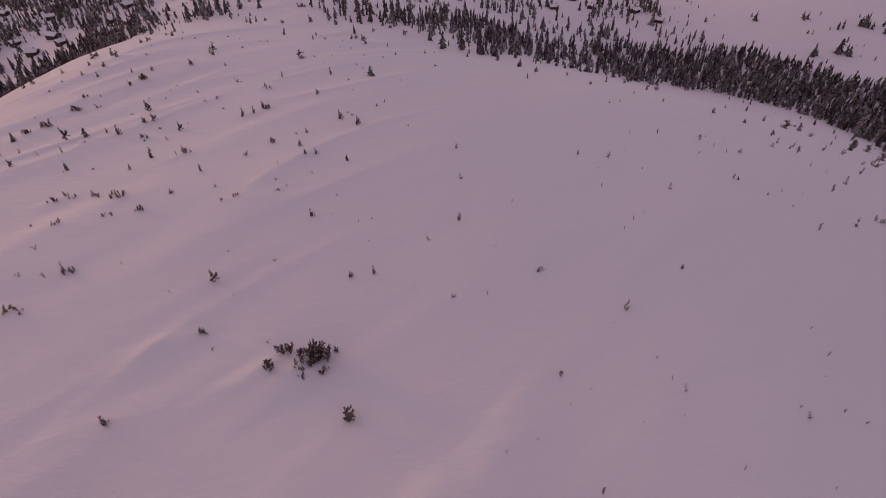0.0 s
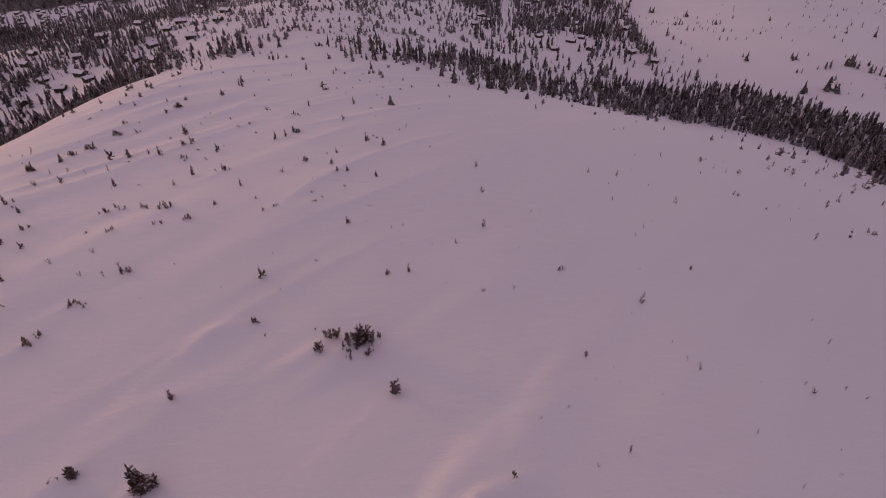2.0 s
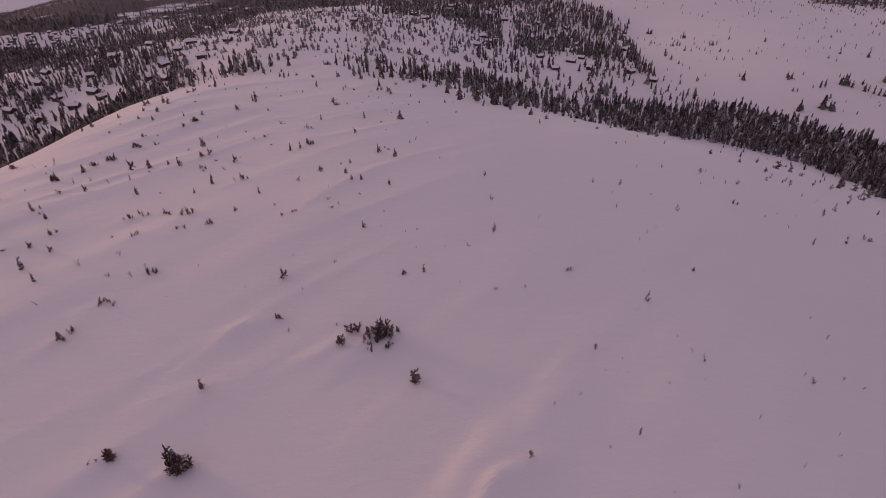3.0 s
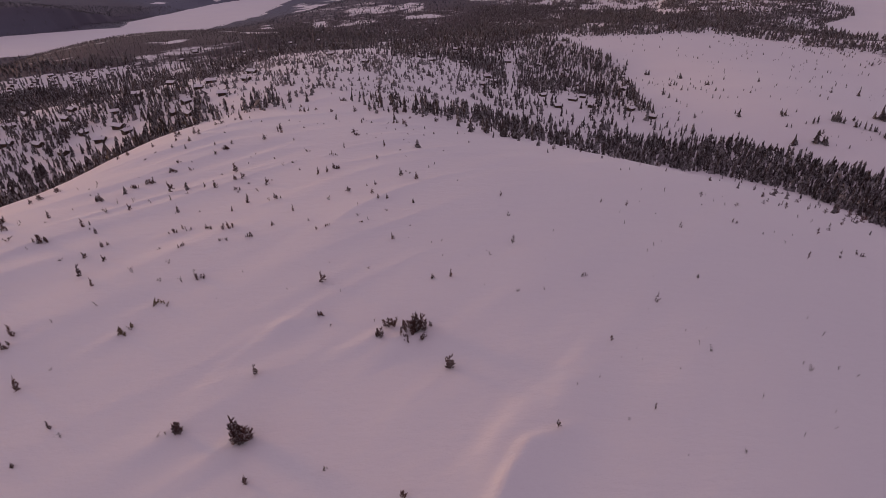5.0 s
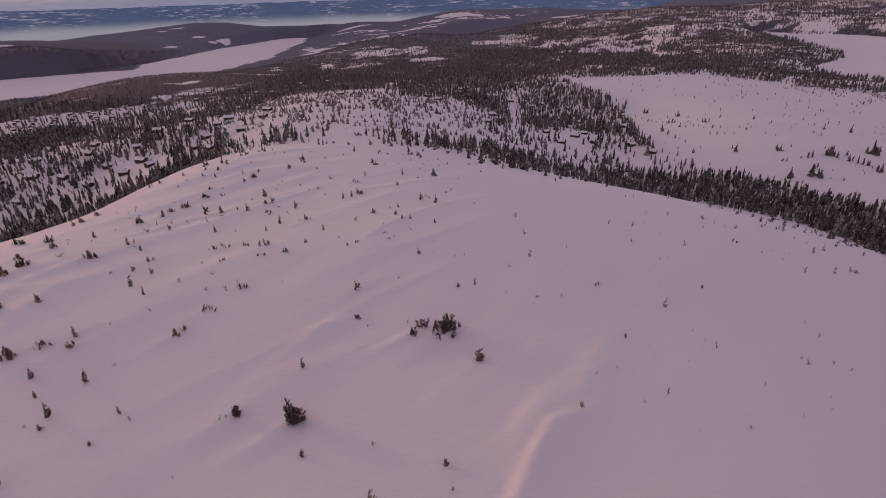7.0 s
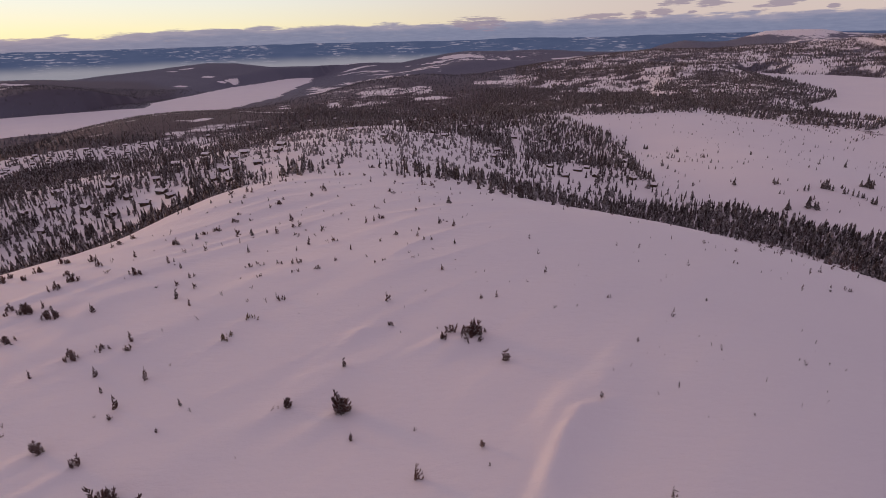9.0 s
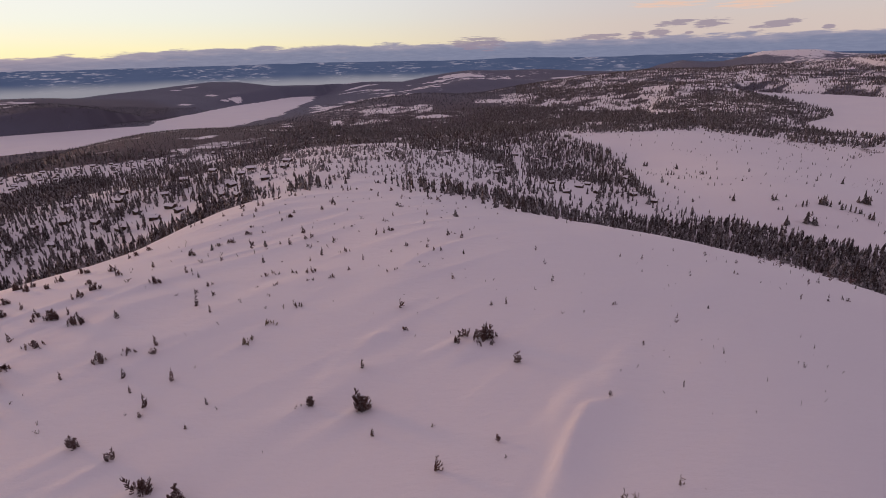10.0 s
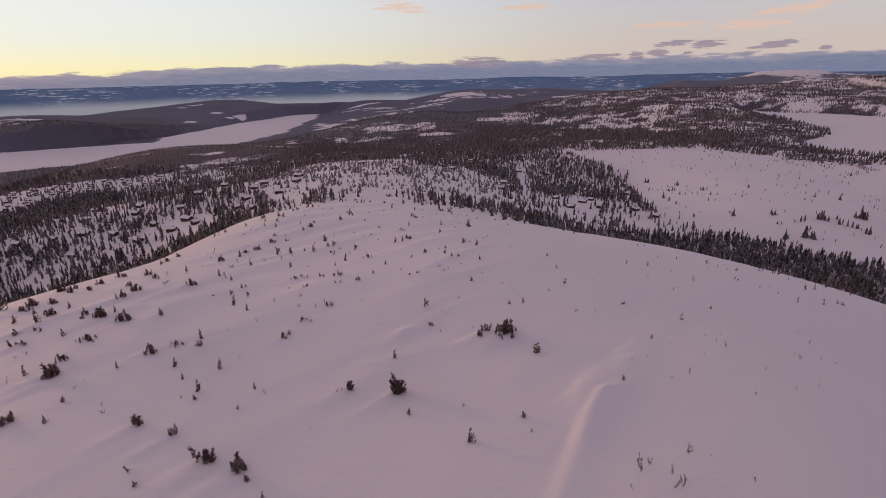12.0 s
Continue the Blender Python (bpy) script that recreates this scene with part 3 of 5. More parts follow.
def mottle(x, y, size, seed=0, octaves=3):
    """Soft noise from 0 to 1 with swells of that size in metres."""
    total, amount, gain = 0.0, 0.0, 1.0
    for k in range(octaves):
        u, v = np.asarray(x, float) / size * 2 ** k, np.asarray(y, float) / size * 2 ** k
        iu, iv = np.floor(u), np.floor(v)
        fu, fv = u - iu, v - iv
        fu, fv = fu * fu * (3 - 2 * fu), fv * fv * (3 - 2 * fv)
        a = cells(iu, iv, seed + k) * (1 - fu) + cells(iu + 1, iv, seed + k) * fu
        b = cells(iu, iv + 1, seed + k) * (1 - fu) + cells(iu + 1, iv + 1, seed + k) * fu
        total, amount, gain = total + gain * (a * (1 - fv) + b * fv), amount + gain, gain * 0.5
    return total / amount


# drift crests: x y of both ends, height, width
CRESTS = (
    (-6.6, 129.7, -10.5, 127.9, 0.6, 1.1), (-10.5, 127.9, -13.2, 124.6, 0.6, 1.3), (-13.2, 124.6, -19.2, 116.4, 0.35, 1.8),
    (8.1, 123.1, 1.7, 119.0, 0.5, 1.4), (-12.8, 115.0, -20.2, 112.2, 0.5, 1.6), (21.3, 113.0, 10.9, 102.1, 0.25, 1.6),
    (37.6, 98.0, 32.2, 95.6, 0.9, 0.9), (32.2, 95.6, 28.4, 90.3, 1.1, 1.0), (28.4, 90.3, 24.0, 82.0, 1.15, 1.3), (24.0, 82.0, 17.0, 67.8, 0.9, 1.9),
    (42.4, 112.7, 39.3, 107.3, 0.6, 2.4), (39.3, 107.3, 28.8, 98.5, 0.6, 4.5), (28.8, 98.5, 25.2, 88.8, 0.5, 3.0),
)


def drifts(x, y, z):
    """Wind-packed drifts on the bald hill."""
    c, s = math.cos(WIND), math.sin(WIND)
    u, v = x * c + y * s, y * c - x * s
    bald = smooth(z, 150, 172)
    d = 0.7 * (mottle(u / 3.5, v, 13, 5, 2) - 0.5) + 0.22 * (mottle(u / 5, v, 3.2, 9, 2) - 0.5)
    ribs = 1 - np.abs(2 * mottle(u / 5, v, 16, 21, 2) - 1)
    d = d * (0.35 + mottle(x, y, 60, 3, 2)) + 0.85 * ribs ** 4 * smooth(-x + 0.2 * y, -10, 60) * (0.25 + 0.75 * smooth(y - 0.25 * x, 120, 165))
    for ax, ay, bx, by, high, wide in CRESTS:
        dx, dy = bx - ax, by - ay
        k = np.clip(((x - ax) * dx + (y - ay) * dy) / (dx * dx + dy * dy), 0, 1)
        px, py = x - ax - k * dx, y - ay - k * dy
        off = np.hypot(px, py) * np.sign(dx * py - dy * px)
        shape = np.where(off < 0, np.exp(-(off / (0.45 * wide)) ** 2), np.exp(-(off / (wide * 2.2)) ** 2))
        d = d + high * 0.5 * shape
    for px, py, high, wide in THICKETS:
        du, dv = (x - px) * c + (y - py) * s, (y - py) * c - (x - px) * s
        d = d + 0.085 * high * (np.exp(-((dv - 0.3 * wide) / (0.12 * wide + 0.45)) ** 2) + 0.8 * np.exp(-((dv + 0.3 * wide) / (0.12 * wide + 0.45)) ** 2)) * smooth(-du, -1.0, 1.0) * (1 - smooth(-du, 2.0, 5.0 + 2.5 * high))
    return d * bald


def land(x, y):
    z = relief(x, y)
    return z + drifts(x, y, z)


def rungs(low, dense_low, dense_high, high, fine, coarse, growth):
    mid = list(np.arange(dense_low, dense_high + 0.01, fine))
    for sign, end in ((1, high), (-1, low)):
        at, gap = (mid[-1], fine) if sign > 0 else (mid[0], fine)
        while sign * (end - at) > 0:
            gap = min(gap * growth, coarse)
            at += sign * gap
            mid.append(at)
    return np.array(sorted(mid))


def patch(az, reach, spot, ragged):
    """1 inside a stretch of the far land, with a soft ragged rim."""
    left, right, close, far = spot
    u = np.abs(az - (left + right) / 2) / max((right - left) / 2, 0.35)
    v = np.abs(reach - (close + far) / 2) / max((far - close) / 2, 22)
    return 1 - smooth(np.maximum(u, v) * 0.6 + np.hypot(u, v) * 0.4 + ragged, 0.85, 1.15)


def woods(x, y, z):
    """How thickly trees stand: 0 to 1."""
    n1, n2 = mottle(x, y, 55, 11, 3), mottle(x, y, 260, 31, 3)
    line = 182 - 12 * smooth(x, 30, 110) - 8 * smooth(-x, 85, 125) + 5 * (n1 - 0.5)
    thick = 0.035 * smooth(line + 7 - z, 0, 4) + 0.965 * smooth(line - z, 0, 16 - 11 * smooth(x, 40, 110) - 9 * smooth(-x, 90, 130))
    gaps = smooth(n1 + 0.17 * smooth(-x, 60, 160), 0.40, 0.55)
    front = (1 - smooth(np.abs(x + 50), 130, 260)) * (1 - smooth(y, 560, 760))
    d = thick * (0.08 + 0.18 * front + (0.90 - 0.32 * front) * gaps)
    d = np.maximum(d, thick * smooth(-x, 100, 130) * (1 - smooth(line - z, 12, 24)))
    d = np.where((x > 60) & (y < 520), np.maximum(d, thick * (0.40 + 0.60 * gaps) * (0.15 + 0.85 * smooth(x, 90, 165))), d)
    reach, az = np.hypot(x, y), np.degrees(np.arctan2(x, np.maximum(y, 1)))
    m3, tufts = mottle(x, y, 120, 17, 3), mottle(x, y, 34, 19, 2)
    far = 0.72 + 0.28 * smooth(reach, 2300, 3200) + 0.3 * smooth(n2, 0.3, 0.5) - 0.28 * smooth(mottle(x * 0.5, y, 90, 97, 3), 0.58, 0.68) * (1 - smooth(reach, 2100, 2600))
    loose = 0.21 + 0.66 * smooth(tufts, 0.36, 0.54) + 0.22 * smooth(m3, 0.40, 0.55) - 0.2 * smooth(n2, 0.58, 0.7)
    far = far + (loose - far) * smooth(az, 5, 12) * (1 - smooth(reach, 3300, 3600) * (1 - smooth(az, 30, 33)))
    far = far * (1 - 0.93 * smooth(z + 42 * (n2 - 0.5) + 26 * (n1 - 0.5), 206, 232) * smooth(az, 24, 28))
    d = d + (far - d) * smooth(reach, 850, 1250)
    d = d * (1 - 0.85 * smooth(mottle(x * 0.45 + 0.2 * y, y, 150, 99, 3), 0.665, 0.69) * smooth(reach, 2900, 3200) * (1 - smooth(az, 14, 18)))
    wild = smooth(-x - 0.12 * (y - 900), 240, 400) * smooth(y - 0.25 * x, 980, 1120)
    d = d + (0.92 - 0.3 * smooth(mottle(x + 0.5 * y, 2.0 * (y - 0.5 * x), 110, 91, 2), 0.64, 0.70) * (1 - smooth(np.hypot(x, y), 1600, 1700)) - d) * wild
    d = np.where(inside(x, y, VILLAGE) < 0, 0.34 + 0.30 * smooth(n1, 0.45, 0.65), d)
    d = np.where(inside(x, y, BELT) < 0, 1.0, d)
    d = np.where(inside(x, y, SPARSE) + 30 * (n1 - 0.5) < 0, thick * (0.07 + (0.62 - 0.22 * smooth(x, -60, 40)) * smooth(mottle(x, y, 14, 82, 2), 0.42, 0.54)), d)
    clump = smooth(mottle(x, y, 21, 81, 3), 0.44, 0.55)
    d = np.where((np.hypot(x, y) < 800) & (y > 200) & (inside(x, y, SPARSE) > -10), d * (0.32 + 0.16 * (x < 0) + 0.95 * clump), d)
    d = np.where(inside(x, y, LEFT_DARK) < 0, 1.0, d)
    core = 1 - smooth(inside(x, y, DENSE) + 110 * (n1 - 0.5), -45, 35)
    d = np.maximum(d, core * (0.42 + 0.58 * smooth(mottle(x, y, 24, 83, 2), 0.40, 0.52)))
    bare = inside(x, y, BARE) + 12 * (n1 - 0.5)
    d = np.where(bare < 0, 0.012 + 0.06 * smooth(bare, -22, 0), d)
    d = np.where((x > 165) & (y < 430) & (y > 240) & (bare > 0), 1.0, d)
    bog = inside(x, y, BOG)
    d = np.where(bog < 0, 0.085 * smooth(n1, 0.42, 0.60), d)
    d = np.where(inside(x, y, TARN_WOODS) < 0, 0.10 + 0.85 * clump, d)
    ragged = (1.6 * (m3 - 0.5) + 1.1 * (tufts - 0.5)) * (1 + 1.2 * smooth(reach, 2400, 3400))
    for spot in DARK:
        d = np.maximum(d, patch(az, reach, spot, ragged) * (0.75 + 0.25 * smooth(tufts, 0.35, 0.5)))
    for spot in THIN:
        d = d * (1 - 0.45 * patch(az, reach, spot, ragged))
    for spot in OPEN + OPEN_WEST:
        d = d * (1 - patch(az, reach, spot, ragged) * (0.95 - 0.25 * (spot[0] > 28) - 0.35 * smooth(tufts, 0.5, 0.62) * (spot[0] > 3)))
    for ring in NEAR_GLADES:
        d = np.where(inside(x, y, ring) + 14 * (n1 - 0.5) < 0, 0.06 + 0.25 * clump, d)
    return np.where((inside(x, y, LAKE) < 4) | (inside(x, y, TARN) < 4), 0.0, d)


# open snow in the far woods: from and to in degrees off north, nearest and farthest in metres
OPEN = (
    (13.5, 18.5, 1740, 1850), (20, 22.4, 2080, 2200), (26, 28.2, 2150, 2350), (21.1, 23.2, 1440, 1560), (24.4, 25.6, 1486, 1627), (14.8, 16.7, 1165, 1274),
    (28.5, 30.4, 2593, 2990), (31.9, 35.6, 2257, 2560), (36.8, 38.3, 2219, 2473), (38.8, 39.1, 2159, 2294), (30.4, 33.2, 1254, 1407), (-1.8, 1.4, 1740, 1790),
    (4.0, 6.8, 3850, 4020), (11.6, 14.6, 2990, 3070), (1.4, 2.5, 3840, 3900), (-2.1, 0.6, 4067, 4110), (-1.0, 1.0, 3790, 3830), (-9, -5, 3050, 3435),
)
OPEN_WEST = (
    (-5.9, -4.4, 3356, 3454), (-4, -2.6, 3200, 3390), (-12.5, -10.6, 2900, 3200), (-17.1, -14.1, 1420, 1560), (-23.3, -22.4, 1205, 1240), (-21, -19.5, 3706, 3780),
    (-25.3, -24.2, 4060, 4120), (-24.4, -23.3, 4160, 4215), (-22.5, -21.7, 3847, 3890), (-24.8, -23.8, 3498, 3550), (-38.4, -36.7, 3237, 3440), 
    (-37.3, -35.8, 3394, 3463), (-10.9, -10, 1704, 1860), (-15.7, -14.9, 1736, 1900), (-19.2, -18.2, 1560, 1640),
)
# thin bare woods with snow between, likewise
THIN = ((6.4, 12.5, 1320, 1561), (-2.1, -0.1, 1887, 2091), (-7.4, -2.4, 1967, 2110), (6.1, 9.6, 2100, 2450), (16, 19, 1917, 1988), (11, 13.5, 1968, 2117), (3.8, 6.1, 2095, 2269), (-11.5, -7.4, 3000, 3250))
# dark belts of spruce, likewise
DARK = (
    (21.2, 33, 1212, 1457), (10.7, 20.5, 2103, 2242), (5, 13, 1628, 1761), (-4.4, 2.6, 2216, 3424), (13.1, 21.7, 1252, 1648), (1.4, 10.7, 2324, 2983),
    (-17.1, -10.4, 1183, 1890), (33.6, 37.5, 1114, 1352),
)
VILLAGE = [(-690, 700), (-660, 790), (-603, 817), (-550, 836), (-511, 864), (-472, 906), (-446, 919), (-431, 868), (-449, 830), (-456, 787), (-495, 766), (-510, 750), (-534, 710), (-534, 661), (-590, 600)]
BELT = [(-1042, 1292), (-730, 991), (-547, 930), (-470, 971), (-449, 924), (-513, 869), (-607, 823), (-650, 800), (-800, 820)]
BARE = [(20, 296), (64, 299), (115, 335), (160, 354), (185, 357), (213, 341), (228, 318), (232, 281), (214, 240), (195, 200), (150, 90), (0, 90)]
TARN_WOODS = [(620, 1009), (685, 985), (723, 875), (653, 780), (565, 734), (554, 776), (541, 823), (524, 854)]
SPARSE = [(-192, 824), (-60, 704), (15, 726), (81, 636), (40, 409), (-120, 380), (-190, 520)]
DENSE = [(-274, 1190), (-146, 1500), (205, 1500), (218, 1013), (245, 915), (270, 784), (242, 660), (224, 560), (202, 505), (150, 530), (105, 620), (56, 775), (-41, 900), (-175, 1000)]
BOG = [(215, 1010), (330, 975), (477, 990), (540, 900), (600, 820), (720, 780), (800, 700), (900, 500), (700, 150), (480, 120), (345, 300), (308, 362), (280, 388), (258, 416), (234, 442), (215, 470), (214, 555), (250, 690), (280, 791), (250, 915)]
LEFT_DARK = [(-590, 600), (-534, 661), (-530, 703), (-508, 746), (-493, 762), (-447, 746), (-421, 695), (-441, 668), (-448, 600), (-424, 524), (-470, 470)]
NEAR_GLADES = (
    [(144, 436), (185, 475), (214, 481), (229, 449), (205, 440), (176, 446)],
    [(188, 573), (194, 531), (200, 487), (174, 485), (169, 515)],
    [(124, 870), (141, 862), (99, 562), (84, 544)],
    [(137, 626), (172, 617), (193, 560), (161, 535), (119, 527)],
    [(-325, 507), (-399, 669), (-385, 700), (-352, 620), (-302, 512), (-305, 484)], [(-378, 720), (-259, 673), (-280, 640)],
    [(-720, 982), (-671, 954), (-631, 944), (-616, 920), (-638, 906), (-677, 923)], [(-619, 852), (-575, 880), (-565, 864), (-603, 833)],
    [(-291, 698), (-255, 679), (-183, 513), (-203, 505)],
    [(-151, 472), (-119, 460), (-90, 374), (-132, 404)],
)


def on_hump(x, y):
    """1 on the dark spruce hill beyond the long lake."""
    return 1 - smooth(np.hypot((x + 1850) / 540, (y - 2740) / 510), 0.8, 1.15)


GX = rungs(-4900, -150, 160, 4900, 1.15, 28, 1.065)
GY = rungs(-4900, 66, 300, 4900, 1.15, 28, 1.065)
gx, gy = np.meshgrid(GX, GY)
gz = land(gx.ravel(), gy.ravel())
gv = np.stack([gx.ravel(), gy.ravel(), gz], 1)
nx, ny = len(GX), len(GY)
k = (np.arange(ny - 1)[:, None] * nx + np.arange(nx - 1)).ravel()
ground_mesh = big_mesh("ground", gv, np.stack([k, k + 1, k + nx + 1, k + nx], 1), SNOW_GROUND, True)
cover = ground_mesh.attributes.new("woods", "FLOAT", "POINT")
far_cover = woods(gv[:, 0], gv[:, 1], gz) * smooth(np.hypot(gv[:, 0], gv[:, 1]), 620, 1250)
for ring in (BELT, LEFT_DARK):
    far_cover = np.maximum(far_cover, 0.95 * (1 - smooth(inside(gv[:, 0], gv[:, 1], ring), -14, 4)))
far_cover *= 1 - 0.30 * smooth(np.hypot(gv[:, 0], gv[:, 1]), 2700, 3300) * smooth(gv[:, 0], -500, 200)
far_cover *= 1 - 0.22 * smooth(np.degrees(np.arctan2(gv[:, 0], np.maximum(gv[:, 1], 1))), 5, 12) * (1 - smooth(np.hypot(gv[:, 0], gv[:, 1]), 3300, 3600))
cover.data.foreach_set("value", far_cover.astype(np.float32))
# share of painted haze: rises with distance, halved on the dark spruce hill
birch_haze = ground_mesh.attributes.new("birch_haze", "FLOAT", "POINT")
birch_haze.data.foreach_set("value", (smooth(np.hypot(gv[:, 0], gv[:, 1]), 1500, 3200) * (1 - 0.5 * on_hump(gv[:, 0], gv[:, 1]))).astype(np.float32))
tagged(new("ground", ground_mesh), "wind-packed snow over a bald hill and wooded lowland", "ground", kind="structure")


def sheet(name, ring, z, label):
    """A frozen water as a flat slab with a soft rim."""
    bm = bmesh.new()
    face = bm.faces.new([bm.verts.new((x, y, z)) for x, y in ring])
    bmesh.ops.triangulate(bm, faces=[face])
    data = bpy.data.meshes.new(name)
    bm.normal_update()
    bm.to_mesh(data)
    bm.free()
    data.materials.append(SNOW)
    return tagged(new(name, data), label, "lake", kind="structure")


def shoreline(ring, seed):
    """The ring with small bays and points between its corners."""
    out = []
    for (ax, ay), (bx, by) in zip(ring, ring[1:] + ring[:1]):
        n = max(2, int(math.hypot(bx - ax, by - ay) / 35))
        for i in range(n):
            x, y = ax + (bx - ax) * i / n, ay + (by - ay) * i / n
            a = float(mottle(x, y, 70, seed, 2)) - 0.5
            b = float(mottle(x, y, 70, seed + 9, 2)) - 0.5
            out.append((x + 28 * a, y + 28 * b))
    return out


sheet("water", shoreline(LAKE, 51), LAKE_Z + 0.3, "long frozen lake covered with smooth snow")
sheet("water", shoreline(TARN, 61), TARN_Z + 0.3, "frozen lake covered with smooth snow beside woods")


# far glowing ridge outside the walk's reach, blue haze and valley mist painted in
def far_ridge():
    m, t, s = material("far_ridge_hazed", 1.0)
    pos = t.nodes.new("ShaderNodeSeparateXYZ")
    t.links.new(t.nodes.new("ShaderNodeNewGeometry").outputs["Position"], pos.inputs[0])
    spots = step(t, grain(t, place(t, 0.012, 0.012, 0.11), 1.0, 5, 0.65), 0.545, 0.61)
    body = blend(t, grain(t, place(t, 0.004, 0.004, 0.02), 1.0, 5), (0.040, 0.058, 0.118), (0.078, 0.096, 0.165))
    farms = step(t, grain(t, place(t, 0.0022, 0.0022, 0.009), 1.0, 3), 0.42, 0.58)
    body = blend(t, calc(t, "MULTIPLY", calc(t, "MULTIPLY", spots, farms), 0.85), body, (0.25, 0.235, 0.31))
    # mist painted as a pale band low on the ridge, weaker to the right
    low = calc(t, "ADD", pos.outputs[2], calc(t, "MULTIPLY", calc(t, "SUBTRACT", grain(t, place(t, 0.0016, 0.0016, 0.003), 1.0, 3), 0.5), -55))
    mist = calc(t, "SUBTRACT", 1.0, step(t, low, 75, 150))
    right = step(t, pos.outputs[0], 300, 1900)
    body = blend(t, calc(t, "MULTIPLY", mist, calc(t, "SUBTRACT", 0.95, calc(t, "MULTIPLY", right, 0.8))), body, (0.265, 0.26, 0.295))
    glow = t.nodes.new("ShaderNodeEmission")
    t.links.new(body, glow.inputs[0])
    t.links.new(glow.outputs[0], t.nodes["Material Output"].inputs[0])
    steps = 260
    verts, faces = [], []
    for i in range(steps + 1):
        a = radians(-75 + 150 * i / steps)
        crest = 226 + 16 * (float(mottle(a * 1000, 0, 130, 41, 3)) - 0.5) + 8 * (float(mottle(a * 1000, 0, 25, 43, 2)) - 0.5)
        for r, z in ((4560, 0), (4600, 60), (4660, 0.62 * crest), (4740, 0.9 * crest), (4790, crest), (4860, 0.5 * crest)):
            verts.append((r * math.sin(a), r * math.cos(a), z))
    for i in range(steps):
        for j in range(5):
            k = i * 6 + j
            faces.append((k, k + 6, k + 7, k + 1))
    tagged(new("backdrop", mesh_of("backdrop", verts, faces, m, False)), "long wooded ridge backdrop with blue haze and valley mist painted in", "hills", kind="structure")


far_ridge()


# ---------------------------------------------------------------- trees
def skirt_tree(seed, tiers, points, droop=0.10, lean=0.03, girth=0.175):
    """A spruce of height 1 as jagged skirts of branches: verts and triangles."""
    rng = random.Random(seed)
    verts, tris = [], []
    for k in range(tiers):
        f = k / tiers
        wide = girth * (1 - f) ** 0.68 * rng.uniform(0.7, 1.3) + 0.012
        low = 0.05 + 0.90 * f + rng.uniform(-0.02, 0.02)
        tip = min(1.0, low + 1.9 / tiers * (1 - 0.35 * f))
        cx, cy = lean * rng.uniform(-1, 1), lean * rng.uniform(-1, 1)
        at = len(verts)
        verts.append((cx, cy, tip))
        turn = rng.uniform(0, 6.28)
        for i in range(points):
            a = turn + 2 * math.pi * i / points + rng.uniform(-0.15, 0.15)
            r = wide * (1.0 if i % 2 else 0.5) * rng.uniform(0.55, 1.35)
            verts.append((cx + r * math.cos(a), cy + r * math.sin(a), low - droop * wide * rng.uniform(0, 2) + (0.03 if i % 2 == 0 else 0)))
        for i in range(points):
            tris.append((at, at + 1 + i, at + 1 + (i + 1) % points))
        if k:
            tris.append((at, at - points - 1, at + 1))
    return np.array(verts), np.array(tris)


def stand(name, templates, x, y, z, high, wide, mat, label):
    """Many trees in one mesh of kind stuff."""
    rng = np.random.default_rng(7)
    which, turn = rng.integers(0, len(templates), len(x)), rng.uniform(0, 6.28, len(x))
    all_v, all_t, base = [], [], 0
    for i, (tv, tt) in enumerate(templates):
        pick = np.where(which == i)[0]
        c, s = np.cos(turn[pick])[:, None], np.sin(turn[pick])[:, None]
        h, wd = high[pick][:, None], wide[pick][:, None]
        vx = (tv[:, 0] * c - tv[:, 1] * s) * wd + x[pick][:, None]
        vy = (tv[:, 0] * s + tv[:, 1] * c) * wd + y[pick][:, None]
        vz = tv[:, 2] * h + z[pick][:, None] - 0.3
        all_v.append(np.stack([vx, vy, vz], 2).reshape(-1, 3))
        all_t.append((tt[None] + (np.arange(len(pick)) * len(tv))[:, None, None]).reshape(-1, 3) + base)
        base += len(pick) * len(tv)
    data = big_mesh(name, np.concatenate(all_v), np.concatenate(all_t), mat)
    return tagged(new(name, data), label, "forest", kind="stuff")


def scatter(near, far, gap, seed):
    """Jittered places between two distances, seen fan-wise from the hill, thinned by the woods' cover."""
    rng = np.random.default_rng(seed)
    x, y = np.meshgrid(np.arange(-far, far, gap), np.arange(-40, far, gap))
    x, y = x.ravel() + rng.uniform(-0.5, 0.5, x.size) * gap, y.ravel() + rng.uniform(-0.5, 0.5, y.size) * gap
    r, a = np.hypot(x, y), np.abs(np.arctan2(x, y + 60))
    ok = (r >= near) & (r < far) & (a < 0.92)
    x, y = x[ok], y[ok]
    z = relief(x, y)
    ok = rng.uniform(0, 1, len(x)) < woods(x, y, z)
    return x[ok], y[ok], z[ok], rng


